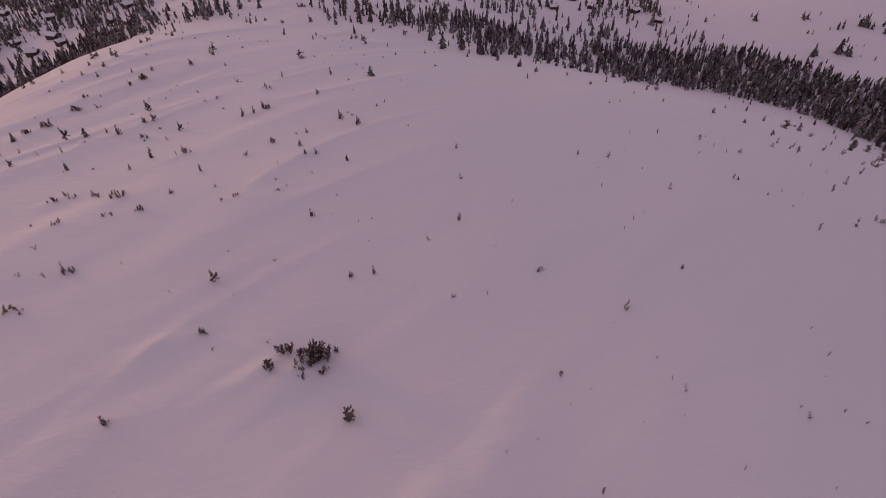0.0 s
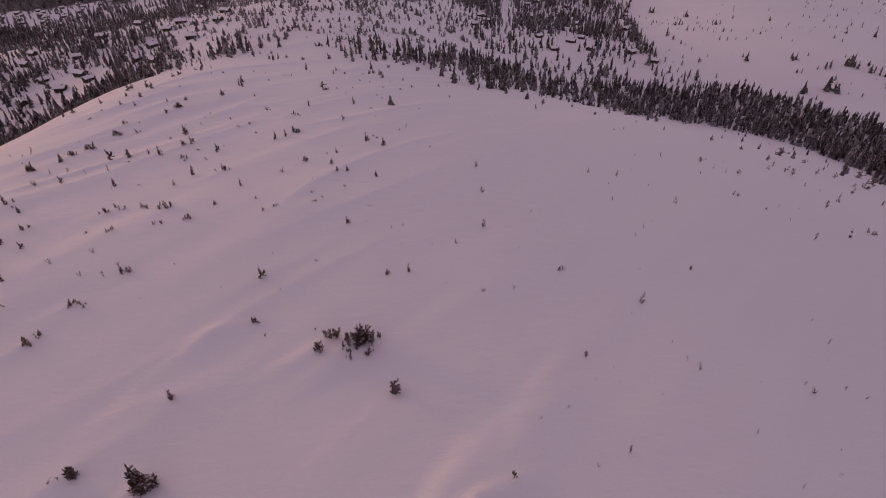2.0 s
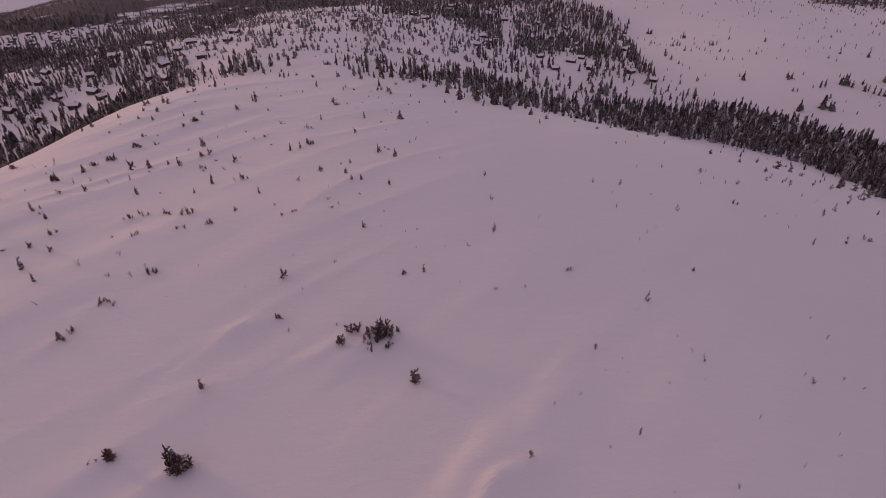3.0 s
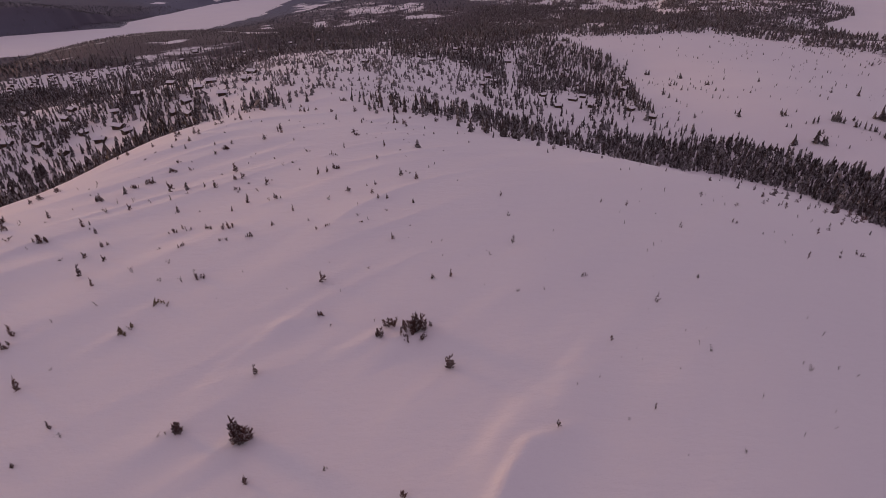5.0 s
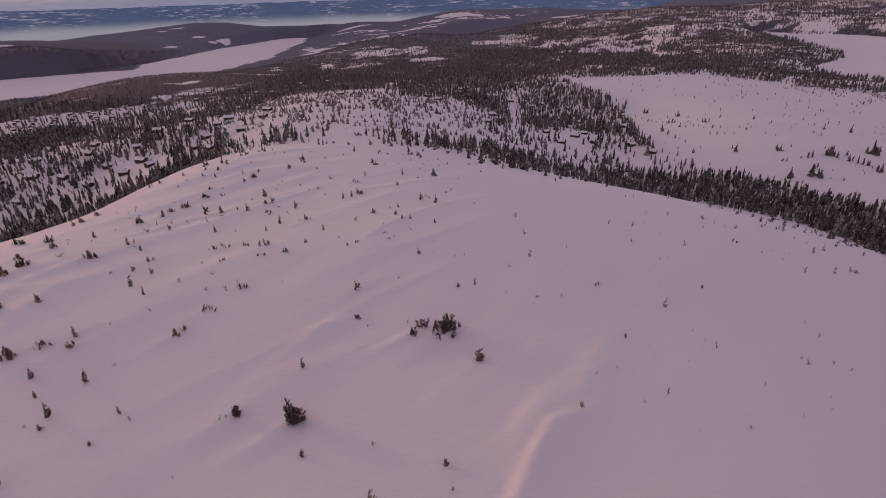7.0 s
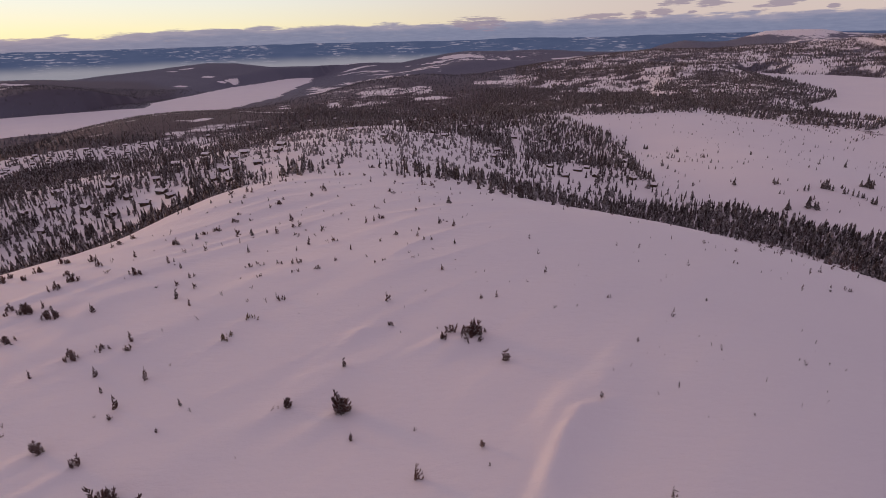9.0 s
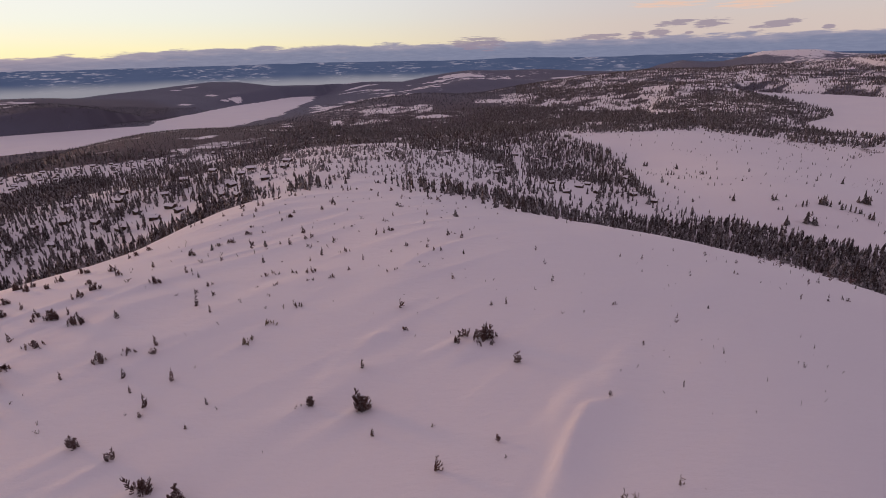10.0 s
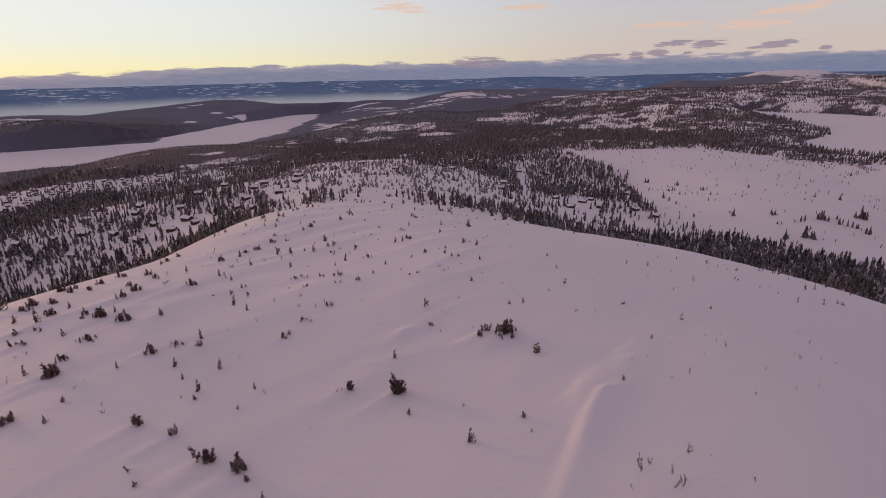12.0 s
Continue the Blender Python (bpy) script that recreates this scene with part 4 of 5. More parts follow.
# cabins: place and turn
CABINS_A = (
    (77, 661, 14), (122, 838, -8), (141, 833, 28), (148, 807, -8), (165, 823, 60), (125, 579, 28), (188, 772, 60), (199, 796, 28),
    (187, 695, 28), (179, 652, 14), (153, 569, -35), (163, 540, 60), (130, 529, 5), (225, 637, 60), (253, 732, -20), (196, 526, 28),
    (205, 499, -35), (81, 627, -20), (104, 749, -35), (102, 869, -8), (2, 929, 5), (0, 749, 60), (140, 729, -20), (169, 743, 5),
    (57, 778, 14), (51, 928, -35), (146, 969, 14), (-268, 420, -20), (-235, 396, -35), (-230, 460, 28),
)
CABINS_B = (
    (-273, 465, -20), (-299, 430, 5), (-323, 426, -8), (-315, 388, -20), (-322, 468, 60), (-237, 426, 60), (-211, 402, 5), (-207, 421, -20),
    (-193, 405, 60), (-164, 418, 60), (-434, 770, -35), (-283, 491, -20), (-137, 443, 14), (-171, 511, 14), (-172, 487, 5), (-134, 491, -20),
    (-145, 541, -20), (-146, 402, -35), (-165, 443, 60), (-294, 969, -35), (-196, 1094, -20), (-263, 950, 60), (-231, 705, -20), (-384, 938, -20),
    (-241, 485, 60), (-352, 424, -20), (-283, 389, -8), (66, 582, -8), (-232, 936, -20), (-240, 1060, 14),
)
CABINS_C = (
    (-5, 1501, 28), (42, 1143, 28), (-16, 986, -20), (-52, 611, -20), (-105, 705, 28), (119, 909, -20), (47, 892, 5), (15, 726, -8),
    (168, 590, -35), (-226, 554, -8), (-236, 510, 5), (-360, 697, -20), (-335, 506, -20), (-389, 1006, -8),
)
# the village beyond the dark wood: rows of small cabins along its lanes
lots = random.Random(77)
VILLAGE_CABINS = []
for row in range(13):
    for lot in range(18):
        x, y = -610 + 18 * lot - 9 * row + lots.uniform(-4, 4), 570 + 16 * lot + 14 * row + lots.uniform(-4, 4)
        if inside(np.array([x]), np.array([y]), VILLAGE)[0] < -3 and lots.random() < 0.92:
            VILLAGE_CABINS.append((round(x), round(y), 42 + lots.choice((-12, 0, 0, 10, 90))))
# cabins on the slope above the dark belt beyond the bog
EAST_CABINS = []
for lot in range(46):
    bearing, reach = radians(lots.uniform(23.5, 33.0)), lots.uniform(1440, 1800)
    x, y = reach * math.sin(bearing), reach * math.cos(bearing)
    if inside(np.array([x]), np.array([y]), TARN)[0] > 25 and all(math.hypot(x - cx, y - cy) > 24 for cx, cy, turn in EAST_CABINS):
        EAST_CABINS.append((round(x), round(y), lots.choice((-20, 0, 15, 30))))
CABINS = CABINS_A + CABINS_B + CABINS_C + tuple(EAST_CABINS) + tuple(VILLAGE_CABINS)
# spruces on the open bog: place, height, spread
BOG_CLUMPS = (
    (272, 483, 9.0, 5.6), (238, 490, 5.5, 5.5), (238, 457, 4.2, 4.2), (307, 477, 6.9, 8.1), (298, 452, 4.4, 5.5), (323, 459, 6.8, 12.6),
    (338, 460, 10.4, 13.9), (349, 442, 8.0, 14.9), (377, 464, 14.6, 13.4), (283, 421, 10.3, 9.3), (298, 420, 12.6, 11.5), (285, 409, 4.1, 4.1),
    (431, 564, 8.7, 4.4), (403, 564, 4.2, 4.2), (470, 678, 4.2, 4.2), (354, 423, 9.0, 6.7), (283, 733, 8.1, 9.7), (279, 635, 7.1, 14.2),
    (305, 683, 9.2, 4.6), (245, 579, 9.0, 5.1), (244, 561, 6.2, 3.7), (305, 613, 5.6, 11.2), (293, 571, 5.2, 3.9), (361, 619, 5.8, 4.4),
)


def tree_line(x):
    return 182 - 12 * smooth(x, 30, 110) - 8 * smooth(-x, 85, 125)


# cabins first, so that the trees leave room for them
tx, ty, tz, rng = scatter(150, 900, 4.35, 3)
ex, ey, ez, _ = scatter(180, 900, 4.4, 8)
belt = ((ex > 120) & (ey < 470)) | ((ex < -95) & (ey < 520)) | (inside(ex, ey, LEFT_DARK) < 0) | ((inside(ex, ey, DENSE) < 0) & (mottle(ex, ey, 30, 72, 2) > 0.52))
belt &= mottle(ex, ey, 16, 71, 2) > np.where(inside(ex, ey, LEFT_DARK) < 0, 0.0, 1.0) * np.where(ex < 0, 0.46, np.where((ex > 165) & (ey < 430), 0.0, 0.42))
tx, ty, tz = np.concatenate([tx, ex[belt]]), np.concatenate([ty, ey[belt]]), np.concatenate([tz, ez[belt]])
clear_of = np.ones(len(tx), bool)
for cx, cy, turn in CABINS:
    clear_of &= np.hypot(tx - cx, ty - cy) > (5 if cx < -420 else 7)
    clear_of &= ~((np.abs(tx - cx) < 7) & (ty < cy) & (ty > cy - 22) & (rng.uniform(0, 1, len(tx)) < (0.75 if cx > 0 else 0.35)))
in_wood = (inside(tx, ty, SPARSE) > 0) & (inside(tx, ty, LEFT_DARK) > 0) & (ty > np.where(tx > 0, 430, 330))
clear_of &= ~in_wood | (rng.uniform(0, 1, len(tx)) < 0.72)
tx, ty, tz = tx[clear_of], ty[clear_of], tz[clear_of]
high = (2.2 + 8.8 * rng.uniform(0, 1, len(tx)) ** 1.5) * (0.35 + 0.65 * smooth(tree_line(tx) + 7 - tz, 0, 17)) * np.where(inside(tx, ty, BOG) < 0, 0.42, 1.0)
high = high * np.where(inside(tx, ty, SPARSE) < 0, 0.52, 1.0)
high = high * np.where((tx < -95) & (ty < 330), 1.1, 1.0) * np.where((tx > 0) & (ty > 450) & (inside(tx, ty, BOG) > 0), 1.15, 1.0)
high = high * np.where(inside(tx, ty, BARE) < 0, 0.5, 1.0) * np.where(inside(tx, ty, VILLAGE) < 0, 0.6, 1.0)
wide = (high * rng.uniform(0.70, 1.25, len(tx)) + 0.9 * np.minimum(1, high / 4)) * np.where((tx > 60) & (ty < 470), 1.08, 1.0) * np.where(inside(tx, ty, SPARSE) < 0, 1.65, 1.0)

# the trees nearest the hill stand singly
order = np.argsort(np.hypot((tx - 20) / 1.0, (ty - 150) / 1.0))
own, rest = order[:220], order[220:]
near_templates = [skirt_tree(100 + i, (8, 7, 8, 8, 7)[i], 11, girth=(0.17, 0.20, 0.14, 0.24, 0.18)[i]) for i in range(5)]
crowns = []
for i, (tv, tt) in enumerate(near_templates):
    crowns.append(mesh_of("crown", tv, tt, FOREST_NEEDLES))


def stem(radius, length, mat, sides=6):
    verts, faces = [], []
    for k, (f, r) in enumerate(((0, 1.0), (0.5, 0.7), (1.0, 0.25))):
        for i in range(sides):
            a = 2 * math.pi * i / sides
            verts.append((radius * r * math.cos(a) + 0.02 * k * length, radius * r * math.sin(a), f * length))
    for k in range(2):
        for i in range(sides):
            j = (i + 1) % sides
            faces.append((k * sides + i, k * sides + j, (k + 1) * sides + j, (k + 1) * sides + i))
    faces.append(tuple(range(2 * sides, 3 * sides)))
    return mesh_of("trunk", verts, faces, mat)


TRUNK = stem(0.018, 0.55, BARK)
for i in own:
    tree = tagged(new("spruce_tree"), "dark spruce dusted with snow at the tree line" if tz[i] > 150 else "dark slender spruce in deep snow below the hill", "tree", "spruces along the tree line")
    tree.matrix_basis = Matrix.LocRotScale((tx[i], ty[i], tz[i] - 0.2), Euler((0, 0, rng.uniform(0, 6.28))), (wide[i], wide[i], high[i]))
    part("trunk", TRUNK, tree)
    part("crown", crowns[int(rng.integers(0, 5))], tree)
for x, y, size, spread in BOG_CLUMPS:
    for i in range(max(1, int(spread / 2.2))):
        px, py = x + (spread * rng.uniform(-0.5, 0.5) if i else 0), y + (spread * rng.uniform(-0.4, 0.4) if i else 0)
        h = size * (rng.uniform(0.45, 0.95) if i else 1.0)
        tree = tagged(new("spruce_tree"), "lone dark spruce on the open snow-covered bog", "tree", "spruces on the bog")
        tree.matrix_basis = Matrix.LocRotScale((px, py, float(relief(px, py)) - 0.2), Euler((0, 0, rng.uniform(0, 6.28))), (h * 1.0, h * 1.0, h * 0.88))
        part("trunk", TRUNK, tree)
        part("crown", crowns[int(rng.integers(0, 5))], tree)
stand("forest", [skirt_tree(200 + i, (5, 4, 4, 5)[i % 4], 7, girth=(0.155, 0.185, 0.225, 0.125)[i % 4]) for i in range(8)], tx[rest], ty[rest], tz[rest], high[rest], wide[rest], FOREST_NEEDLES, "dark snow-dusted spruce forest around cabins below the hill")

fx, fy, fz, rng = scatter(900, 1900, 9.6, 4)
fh = rng.uniform(4, 11, len(fx))
spruce = (inside(fx, fy, BELT) < 0) | ((inside(fx, fy, DENSE) < 0) & (fx > -60) & (fy < 1150))
stand("forest", [skirt_tree(350 + i, 3, 6) for i in range(4)], fx[spruce], fy[spruce], fz[spruce], fh[spruce], fh[spruce] * rng.uniform(1.0, 1.5, spruce.sum()), FOREST_NEEDLES, "dark belt of tall spruces beyond the cabins")
fx, fy, fz, fh = fx[~spruce], fy[~spruce], fz[~spruce], fh[~spruce]
fh = fh * np.where(inside(fx, fy, BOG) < 0, 0.4, 1.0)
fh = fh * (1 - 0.5 * smooth(-fx - 0.12 * (fy - 900), 240, 400) * smooth(fy - 0.25 * fx, 1000, 1200))
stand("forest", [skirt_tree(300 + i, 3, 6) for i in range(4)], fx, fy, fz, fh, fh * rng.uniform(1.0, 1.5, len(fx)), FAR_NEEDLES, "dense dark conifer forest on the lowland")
fx, fy, fz, rng = scatter(900, 1900, 8.2, 14)
east = np.degrees(np.arctan2(fx, fy)) > 5
fx, fy, fz, fh = fx[east], fy[east], fz[east], rng.uniform(3.5, 8.5, east.sum())
fh = fh * np.where(inside(fx, fy, BOG) < 0, 0.45, 1.0)
stand("forest", [skirt_tree(320 + i, 3, 6) for i in range(4)], fx, fy, fz, fh, fh * rng.uniform(1.1, 1.7, len(fx)), FOREST_NEEDLES, "dark spruce woods between the bog and the far lake")
fx, fy, fz, rng = scatter(1900, 3400, 9.5, 5)
keep = (np.degrees(np.arctan2(fx, fy)) > 8) | (rng.uniform(0, 1, len(fx)) < 0.5)
fx, fy, fz = fx[keep], fy[keep], fz[keep]
fh = rng.uniform(3, 8, len(fx))
fh = fh * np.where((inside(fx, fy, LAKE) < 420) & (fx > -1100), 0.55, 1.0)
dark_hill, east = on_hump(fx, fy) > 0.5, np.degrees(np.arctan2(fx, fy)) > 8
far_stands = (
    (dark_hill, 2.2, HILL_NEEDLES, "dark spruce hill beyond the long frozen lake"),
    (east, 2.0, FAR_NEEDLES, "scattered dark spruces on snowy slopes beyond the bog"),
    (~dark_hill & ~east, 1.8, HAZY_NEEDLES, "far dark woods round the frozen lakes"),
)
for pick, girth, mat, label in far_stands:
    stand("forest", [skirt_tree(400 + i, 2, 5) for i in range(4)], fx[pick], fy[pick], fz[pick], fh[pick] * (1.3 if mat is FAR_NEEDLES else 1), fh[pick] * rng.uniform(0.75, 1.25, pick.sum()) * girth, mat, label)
# farthest woods, their blue-grey holding painted haze
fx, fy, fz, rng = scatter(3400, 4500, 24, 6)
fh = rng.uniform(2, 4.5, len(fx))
stand("forest", [skirt_tree(450 + i, 2, 5) for i in range(4)], fx, fy, fz, fh, rng.uniform(8, 20, len(fx)), HAZED_BIRCH_WOODS, "distant bare birch woods on low hills, grey haze painted into their colour")


# ---------------------------------------------------------------- cabins
def box(verts, faces, x0, x1, y0, y1, z0, z1):
    k = len(verts)
    verts += [(x0, y0, z0), (x1, y0, z0), (x1, y1, z0), (x0, y1, z0), (x0, y0, z1), (x1, y0, z1), (x1, y1, z1), (x0, y1, z1)]
    faces += [tuple(k + i for i in f) for f in ((3, 2, 1, 0), (4, 5, 6, 7), (0, 1, 5, 4), (1, 2, 6, 5), (2, 3, 7, 6), (3, 0, 4, 7))]


def gable(long, deep, eaves, ridge, over, thick, lift):
    """A pitched slab over a house: closed, with thickness."""
    verts, faces = [], []
    x, y = long / 2 + over, deep / 2 + over
    fall = (ridge - eaves) / (deep / 2) * over
    for sx in (-x, x):
        verts += [(sx, -y, eaves - fall + lift), (sx, 0, ridge + lift), (sx, y, eaves - fall + lift),
                  (sx, -y, eaves - fall + lift + thick * 0.8), (sx, 0, ridge + lift + thick), (sx, y, eaves - fall + lift + thick * 0.8)]
    faces = [(0, 1, 7, 6), (1, 2, 8, 7), (3, 9, 10, 4), (4, 10, 11, 5), (0, 6, 9, 3), (2, 5, 11, 8), (0, 3, 4, 1), (1, 4, 5, 2), (6, 7, 10, 9), (7, 8, 11, 10)]
    return verts, faces


def cabin(long, deep, eaves, ridge):
    house = tagged(new("cabin"), "dark log cabin under a thick white roof of snow", "cabin", "mountain cabins among the spruces")
    verts, faces = [], []
    box(verts, faces, -long / 2, long / 2, -deep / 2, deep / 2, -1.2, eaves)
    k = len(verts)
    verts += [(-long / 2, -deep / 2, eaves), (-long / 2, deep / 2, eaves), (-long / 2, 0, ridge), (long / 2, -deep / 2, eaves), (long / 2, deep / 2, eaves), (long / 2, 0, ridge)]
    faces += [(k, k + 2, k + 1), (k + 3, k + 4, k + 5)]
    part("wall", mesh_of("wall", verts, faces, LOGS), house)
    roof = part("roof", mesh_of("roof", *gable(long, deep, eaves, ridge, 0.7, 0.22, 0.02), LOGS), house)
    part("snow_cover", mesh_of("snow_cover", *gable(long, deep, eaves, ridge, 0.62, 0.5, 0.245), SNOW), roof, "thick white snow")
    verts, faces = [], []
    box(verts, faces, long * 0.2, long * 0.2 + 0.8, -0.4, 0.4, ridge - 1.0, ridge + 1.1)
    part("chimney", mesh_of("chimney", verts, faces, STONE), house)
    for i, x in enumerate((-0.32, 0.05, 0.32)):
        verts, faces = [], []
        if i == 1:
            box(verts, faces, x * long - 0.5, x * long + 0.5, -deep / 2 - 0.06, -deep / 2 + 0.05, 0, 2.0)
            part("door", mesh_of("door", verts, faces, PLANK), house)
        else:
            box(verts, faces, x * long - 0.7, x * long + 0.7, -deep / 2 - 0.05, -deep / 2 + 0.05, 0.9, 2.0)
            part("window", mesh_of("window", verts, faces, PANE), house)
    return house


models = [cabin(7.5, 5, 2.1, 3.3), cabin(9.5, 5.5, 2.1, 3.4), cabin(6.5, 4.8, 2.0, 3.1)]
for i, (cx, cy, turn) in enumerate(CABINS):
    m = pose(cx, cy, float(relief(cx, cy)) + 0.4, 0, 0, turn)
    if i < 3:
        models[i].matrix_basis = m
    else:
        house = copy_thing(models[i % 3], m)
        house.scale = (0.86, 0.9, 0.9)
        if i >= len(CABINS) - len(VILLAGE_CABINS):
            house.scale = (0.72, 0.8, 0.8)


# ---------------------------------------------------------------- plants on the bald hill
def tuft(verts, faces, at, way, length, thick, rng):
    """A short needled shoot: a bent spindle of four sides."""
    way = Vector(way).normalized()
    side = way.orthogonal().normalized()
    cross = way.cross(side)
    k = len(verts)
    verts.append(tuple(at))
    for f, r in ((0.25, 0.8), (0.7, 1.0)):
        for i in range(4):
            a = i * math.pi / 2 + f
            p = Vector(at) + way * length * f + (side * math.cos(a) + cross * math.sin(a)) * thick * r * rng.uniform(0.7, 1.2) + Vector((0, 0, 0.08 * length * f))
            verts.append(tuple(p))
    verts.append(tuple(Vector(at) + way * length + Vector((0, 0, 0.16 * length))))
    for i in range(4):
        j = (i + 1) % 4
        faces += [(k, k + 1 + j, k + 1 + i), (k + 1 + i, k + 1 + j, k + 5 + j, k + 5 + i), (k + 5 + i, k + 5 + j, k + 9)]


def shoots(seed, rows, spread, bare):
    """Needles of a stunted spruce one metre high, ragged and one-sided from the wind."""
    rng = random.Random(seed)
    verts, faces = [], []
    lean_x, lean_y = rng.uniform(-0.10, 0.10), rng.uniform(-0.10, 0.10)
    for k in range(rows):
        f = k / rows
        if rng.random() < bare:
            continue
        for i in range(rng.choice((3, 3, 4)) if f < 0.6 else 2):
            a = rng.uniform(0, 6.28)
            reach = spread * (1.05 - 0.75 * f) * rng.uniform(0.4, 1.1) * (1 + 0.4 * math.cos(a - WIND))
            p = Vector((lean_x * f + 0.02 * math.sin(9 * f + seed), lean_y * f, 0.02 + 0.84 * f + rng.uniform(-0.04, 0.04)))
            way = Vector((math.cos(a), math.sin(a), rng.uniform(-0.2, 0.7))).normalized()
            tuft(verts, faces, p, way, reach, 0.030 + 0.020 * rng.random(), rng)
            for _ in range(2):
                out = way + Vector((rng.uniform(-0.9, 0.9), rng.uniform(-0.9, 0.9), rng.uniform(-0.3, 0.9)))
                tuft(verts, faces, p + way * reach * rng.uniform(0.4, 0.95), out, reach * 0.32 + 0.06, 0.030 + 0.022 * rng.random(), rng)
    tuft(verts, faces, (lean_x * 0.9, lean_y * 0.9, 0.78), (lean_x, lean_y, 1), 0.24, 0.03, rng)
    return mesh_of("needles", verts, faces, NEEDLES)


def bush_stem(seed, mat):
    """One stem of a thicket, one metre high: a narrow brush of short needled shoots with a few arms."""
    rng = random.Random(seed)
    verts, faces = [], []
    lean_x, lean_y = rng.uniform(-0.2, 0.2), rng.uniform(-0.2, 0.2)
    for k in range(26):
        f = k / 26
        a = rng.uniform(0, 6.28)
        p = Vector((lean_x * f, lean_y * f, 0.03 + 0.82 * f))
        way = Vector((math.cos(a), math.sin(a), rng.uniform(0.0, 1.2))).normalized()
        reach = rng.uniform(0.12, 0.40) * (1.1 - 0.6 * f)
        tuft(verts, faces, p, way, reach, rng.uniform(0.030, 0.054), rng)
        if rng.random() < 0.6:
            out = way + Vector((rng.uniform(-0.8, 0.8), rng.uniform(-0.8, 0.8), rng.uniform(0.0, 0.9)))
            tuft(verts, faces, p + way * reach * rng.uniform(0.5, 0.9), out, rng.uniform(0.09, 0.20), rng.uniform(0.028, 0.046), rng)
    tuft(verts, faces, (lean_x * 0.8, lean_y * 0.8, 0.7), (lean_x, lean_y, 1), 0.32, 0.035, rng)
    return mesh_of("stem", verts, faces, mat)


def twig_mesh(seed, mat):
    """Bare thin shoots that stick out of the snow, one metre high."""
    rng = random.Random(seed)
    verts, faces = [], []
    for i in range(rng.choice((2, 3, 4))):
        p, way = Vector((rng.uniform(-0.1, 0.1), rng.uniform(-0.1, 0.1), -0.1)), Vector((rng.uniform(-0.5, 0.5), rng.uniform(-0.5, 0.5), 1))
        r = 0.035
        for k in range(3):
            q = p + way * 0.33
            n = len(verts)
            for at, rad in ((p, r), (q, r * 0.65)):
                for j in range(3):
                    verts.append((at.x + rad * math.cos(2.1 * j), at.y + rad * math.sin(2.1 * j), at.z))
            for j in range(3):
                faces.append((n + j, n + (j + 1) % 3, n + 3 + (j + 1) % 3, n + 3 + j))
            if rng.random() < 0.7:
                tuft(verts, faces, q - way * 0.1, (rng.uniform(-1, 1), rng.uniform(-1, 1), 0.5), 0.30, 0.04, rng)
                tuft(verts, faces, p, (rng.uniform(-1, 1), rng.uniform(-1, 1), 0.8), 0.26, 0.036, rng)
            p, r = q, r * 0.65
            way = way + Vector((rng.uniform(-0.35, 0.35), rng.uniform(-0.35, 0.35), -0.1))
    return mesh_of("twig", verts, faces, mat)


rng = random.Random(12)
needle_sets = [shoots(500 + i, 11, (0.34, 0.48, 0.40, 0.52)[i % 4], 0.12) for i in range(8)]
thin_sets = [shoots(540 + i, 7, 0.38, 0.28) for i in range(5)]
TRUNK_SMALL = stem(0.03, 0.9, BARK)
for x, y, high, wide in SAPLINGS:
    plant = tagged(new("dwarf_spruce"), "small wind-torn dark spruce standing in the snow", "spruce", "stunted spruces on the bald hill")
    spread = max(0.55, min(1.3, wide / high * 1.1)) * high
    plant.matrix_basis = Matrix.LocRotScale((x, y, float(land(x, y)) - 0.1), Euler((rng.uniform(-0.1, 0.1), rng.uniform(-0.1, 0.1), rng.uniform(-0.5, 0.5))), (spread, spread, high * 1.02))
    part("trunk", TRUNK_SMALL, plant)
    part("needles", rng.choice(thin_sets if x > 26 and y < 230 else needle_sets), plant)

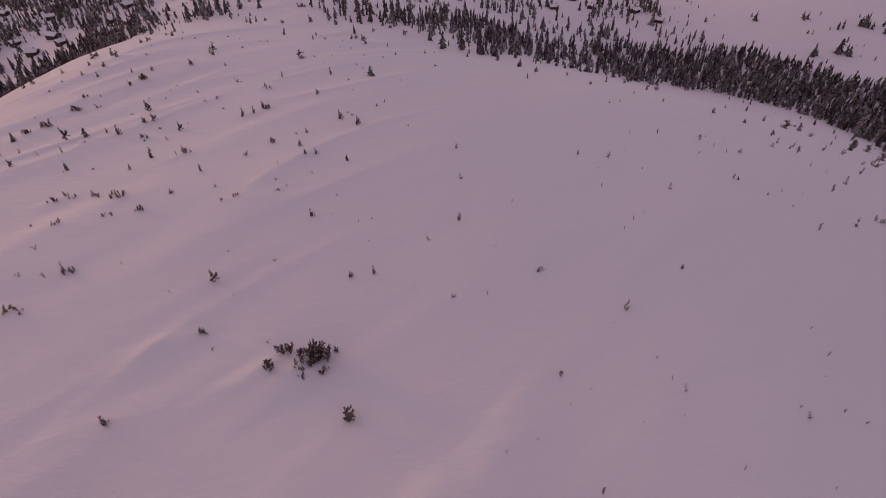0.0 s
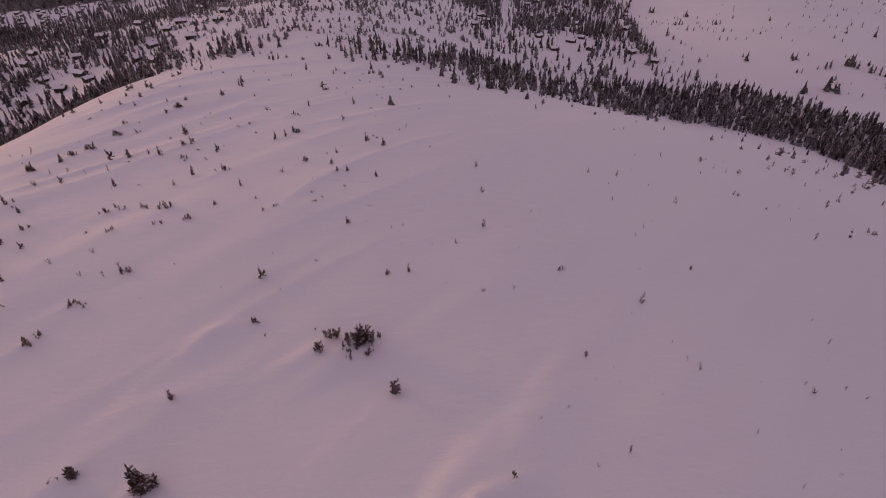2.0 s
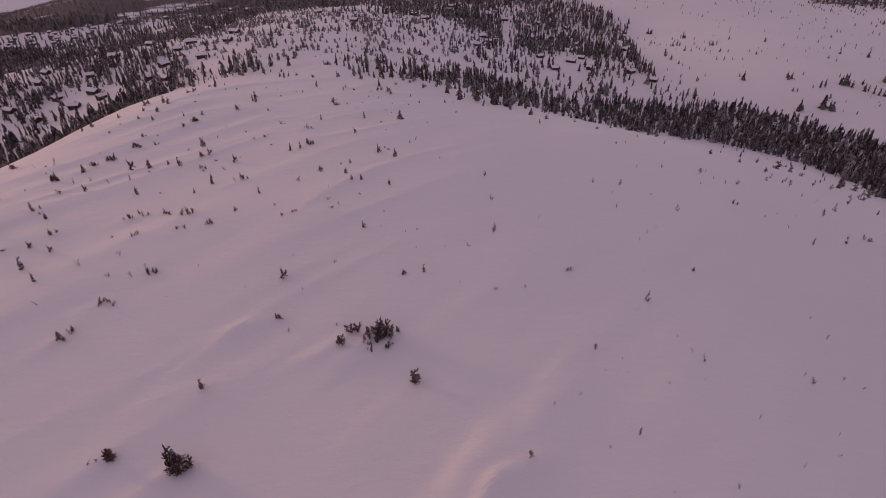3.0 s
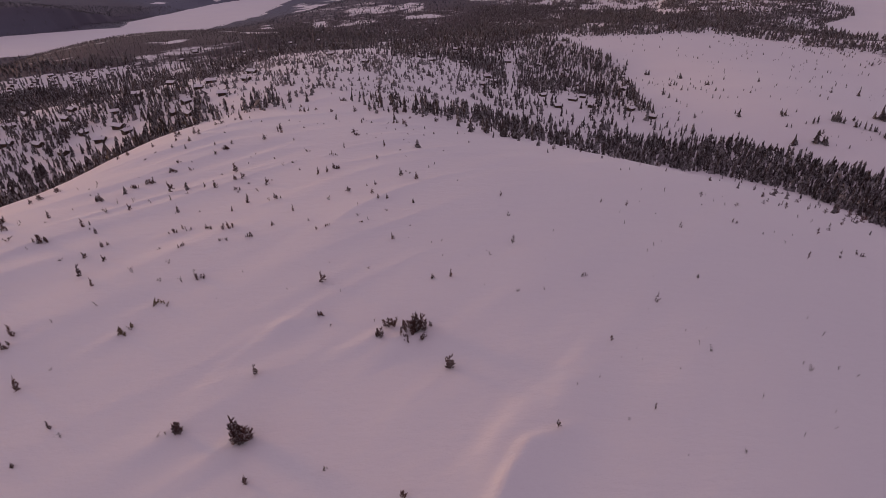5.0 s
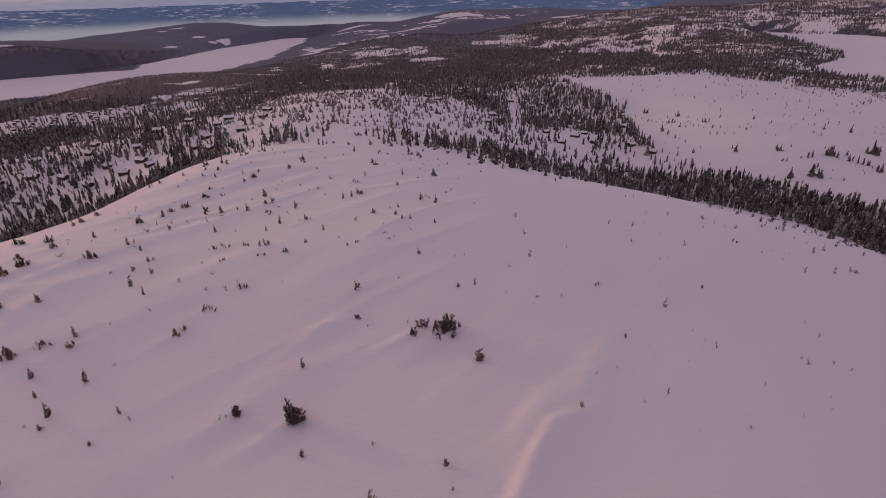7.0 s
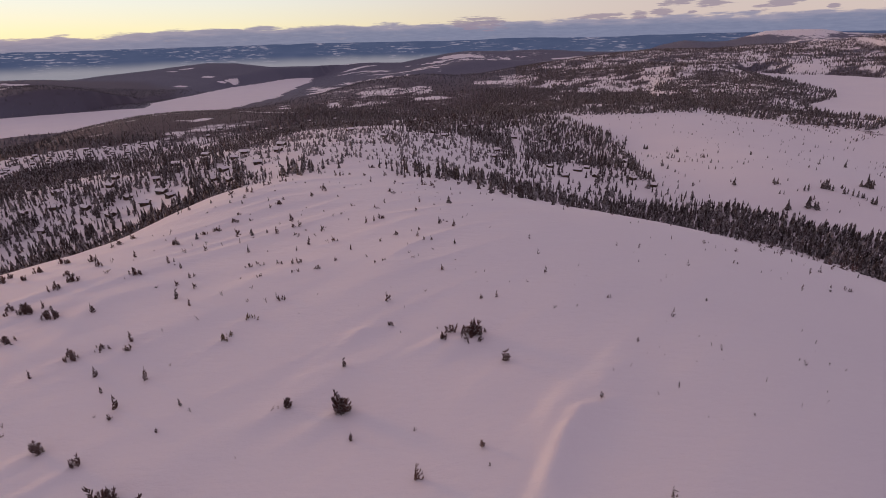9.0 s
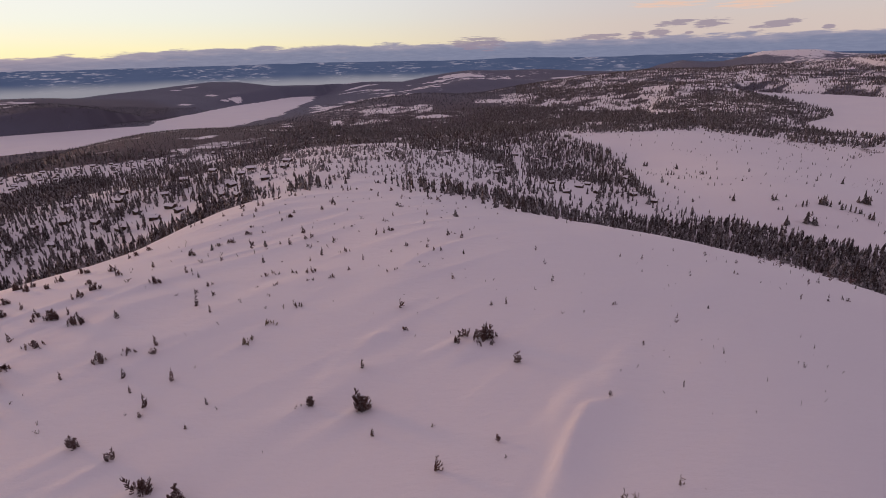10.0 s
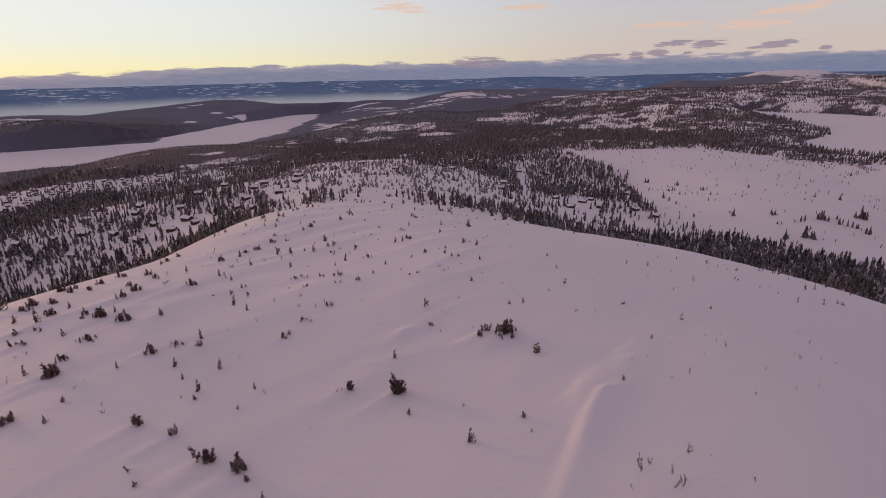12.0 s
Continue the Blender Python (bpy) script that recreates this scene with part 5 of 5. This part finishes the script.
stems = [bush_stem(600 + i, NEEDLES) for i in range(6)]
dry_stems = [bush_stem(640 + i, BIRCH) for i in range(3)]
for x, y, high, wide in THICKETS:
    dry = -44 < x < -30 and 120 < y < 146
    plant = tagged(new("dry_thicket" if dry else "spruce_thicket"), "ochre leafless dwarf birch thicket in snow" if dry else "low dark spruce thicket half buried in snow", "shrub", "thickets on the bald hill")
    base, high = float(land(x, y)), 0.9 * high
    plant.matrix_basis = pose(x, y, base)
    count = max(6, min(20, int(wide * high * 1.1)))
    for i in range(count):
        a, r = rng.uniform(0, 6.28), wide * 0.43 * math.sqrt(rng.random())
        sx, sy = r * math.cos(a), 0.7 * r * math.sin(a)
        h = high * (0.92 - 1.25 * r / wide) * rng.uniform(0.7, 1.05) if i else high * 0.85
        fat = h * rng.uniform(0.7, 1.05) if i else h * 0.65
        part("stem", rng.choice(dry_stems if dry else stems), plant, at=Matrix.LocRotScale((sx, sy, float(land(x + sx, y + sy)) - base - 0.12), Euler((rng.uniform(-0.3, 0.3), rng.uniform(-0.3, 0.3), rng.uniform(0, 6.28))), (fat, fat, h)))

twigs = [twig_mesh(700 + i, TWIG) for i in range(7)]
for x, y, high, wide in TWIGS:
    plant = tagged(new("twig", rng.choice(twigs)), "thin bare brown twigs poking out of the snow", "twig", "bare twigs on the bald hill")
    fat = max(0.5, min(2.2, wide / high)) * high * (0.75 if x > 40 else 1.0)
    plant.matrix_basis = Matrix.LocRotScale((x, y, float(land(x, y)) - 0.05), Euler((rng.uniform(-0.3, 0.3), rng.uniform(-0.3, 0.3), rng.uniform(0, 6.28))), (fat, fat, high))

# tiny tufts on the wind side of the hill, half under the snow
rng = random.Random(31)
for i in range(70):
    x, y = rng.uniform(-100, 25), rng.uniform(155, 310)
    if float(inside(np.array([x]), np.array([y]), [(-83, 156), (-104, 205), (-95, 260), (-62, 300), (5, 318), (28, 250), (12, 190), (-35, 162)])[0]) > 0:
        continue
    high = rng.uniform(0.5, 1.1)
    plant = tagged(new("sprig", rng.choice(needle_sets)), "tiny dark spruce sprig barely above the snow", "sprig", "sprigs on the bald hill")
    fat = high * rng.uniform(0.9, 1.5)
    plant.matrix_basis = Matrix.LocRotScale((x, y, float(land(x, y)) - 0.3 * high), Euler((rng.uniform(-0.3, 0.3), rng.uniform(-0.3, 0.3), rng.uniform(0, 6.28))), (fat, fat, high))
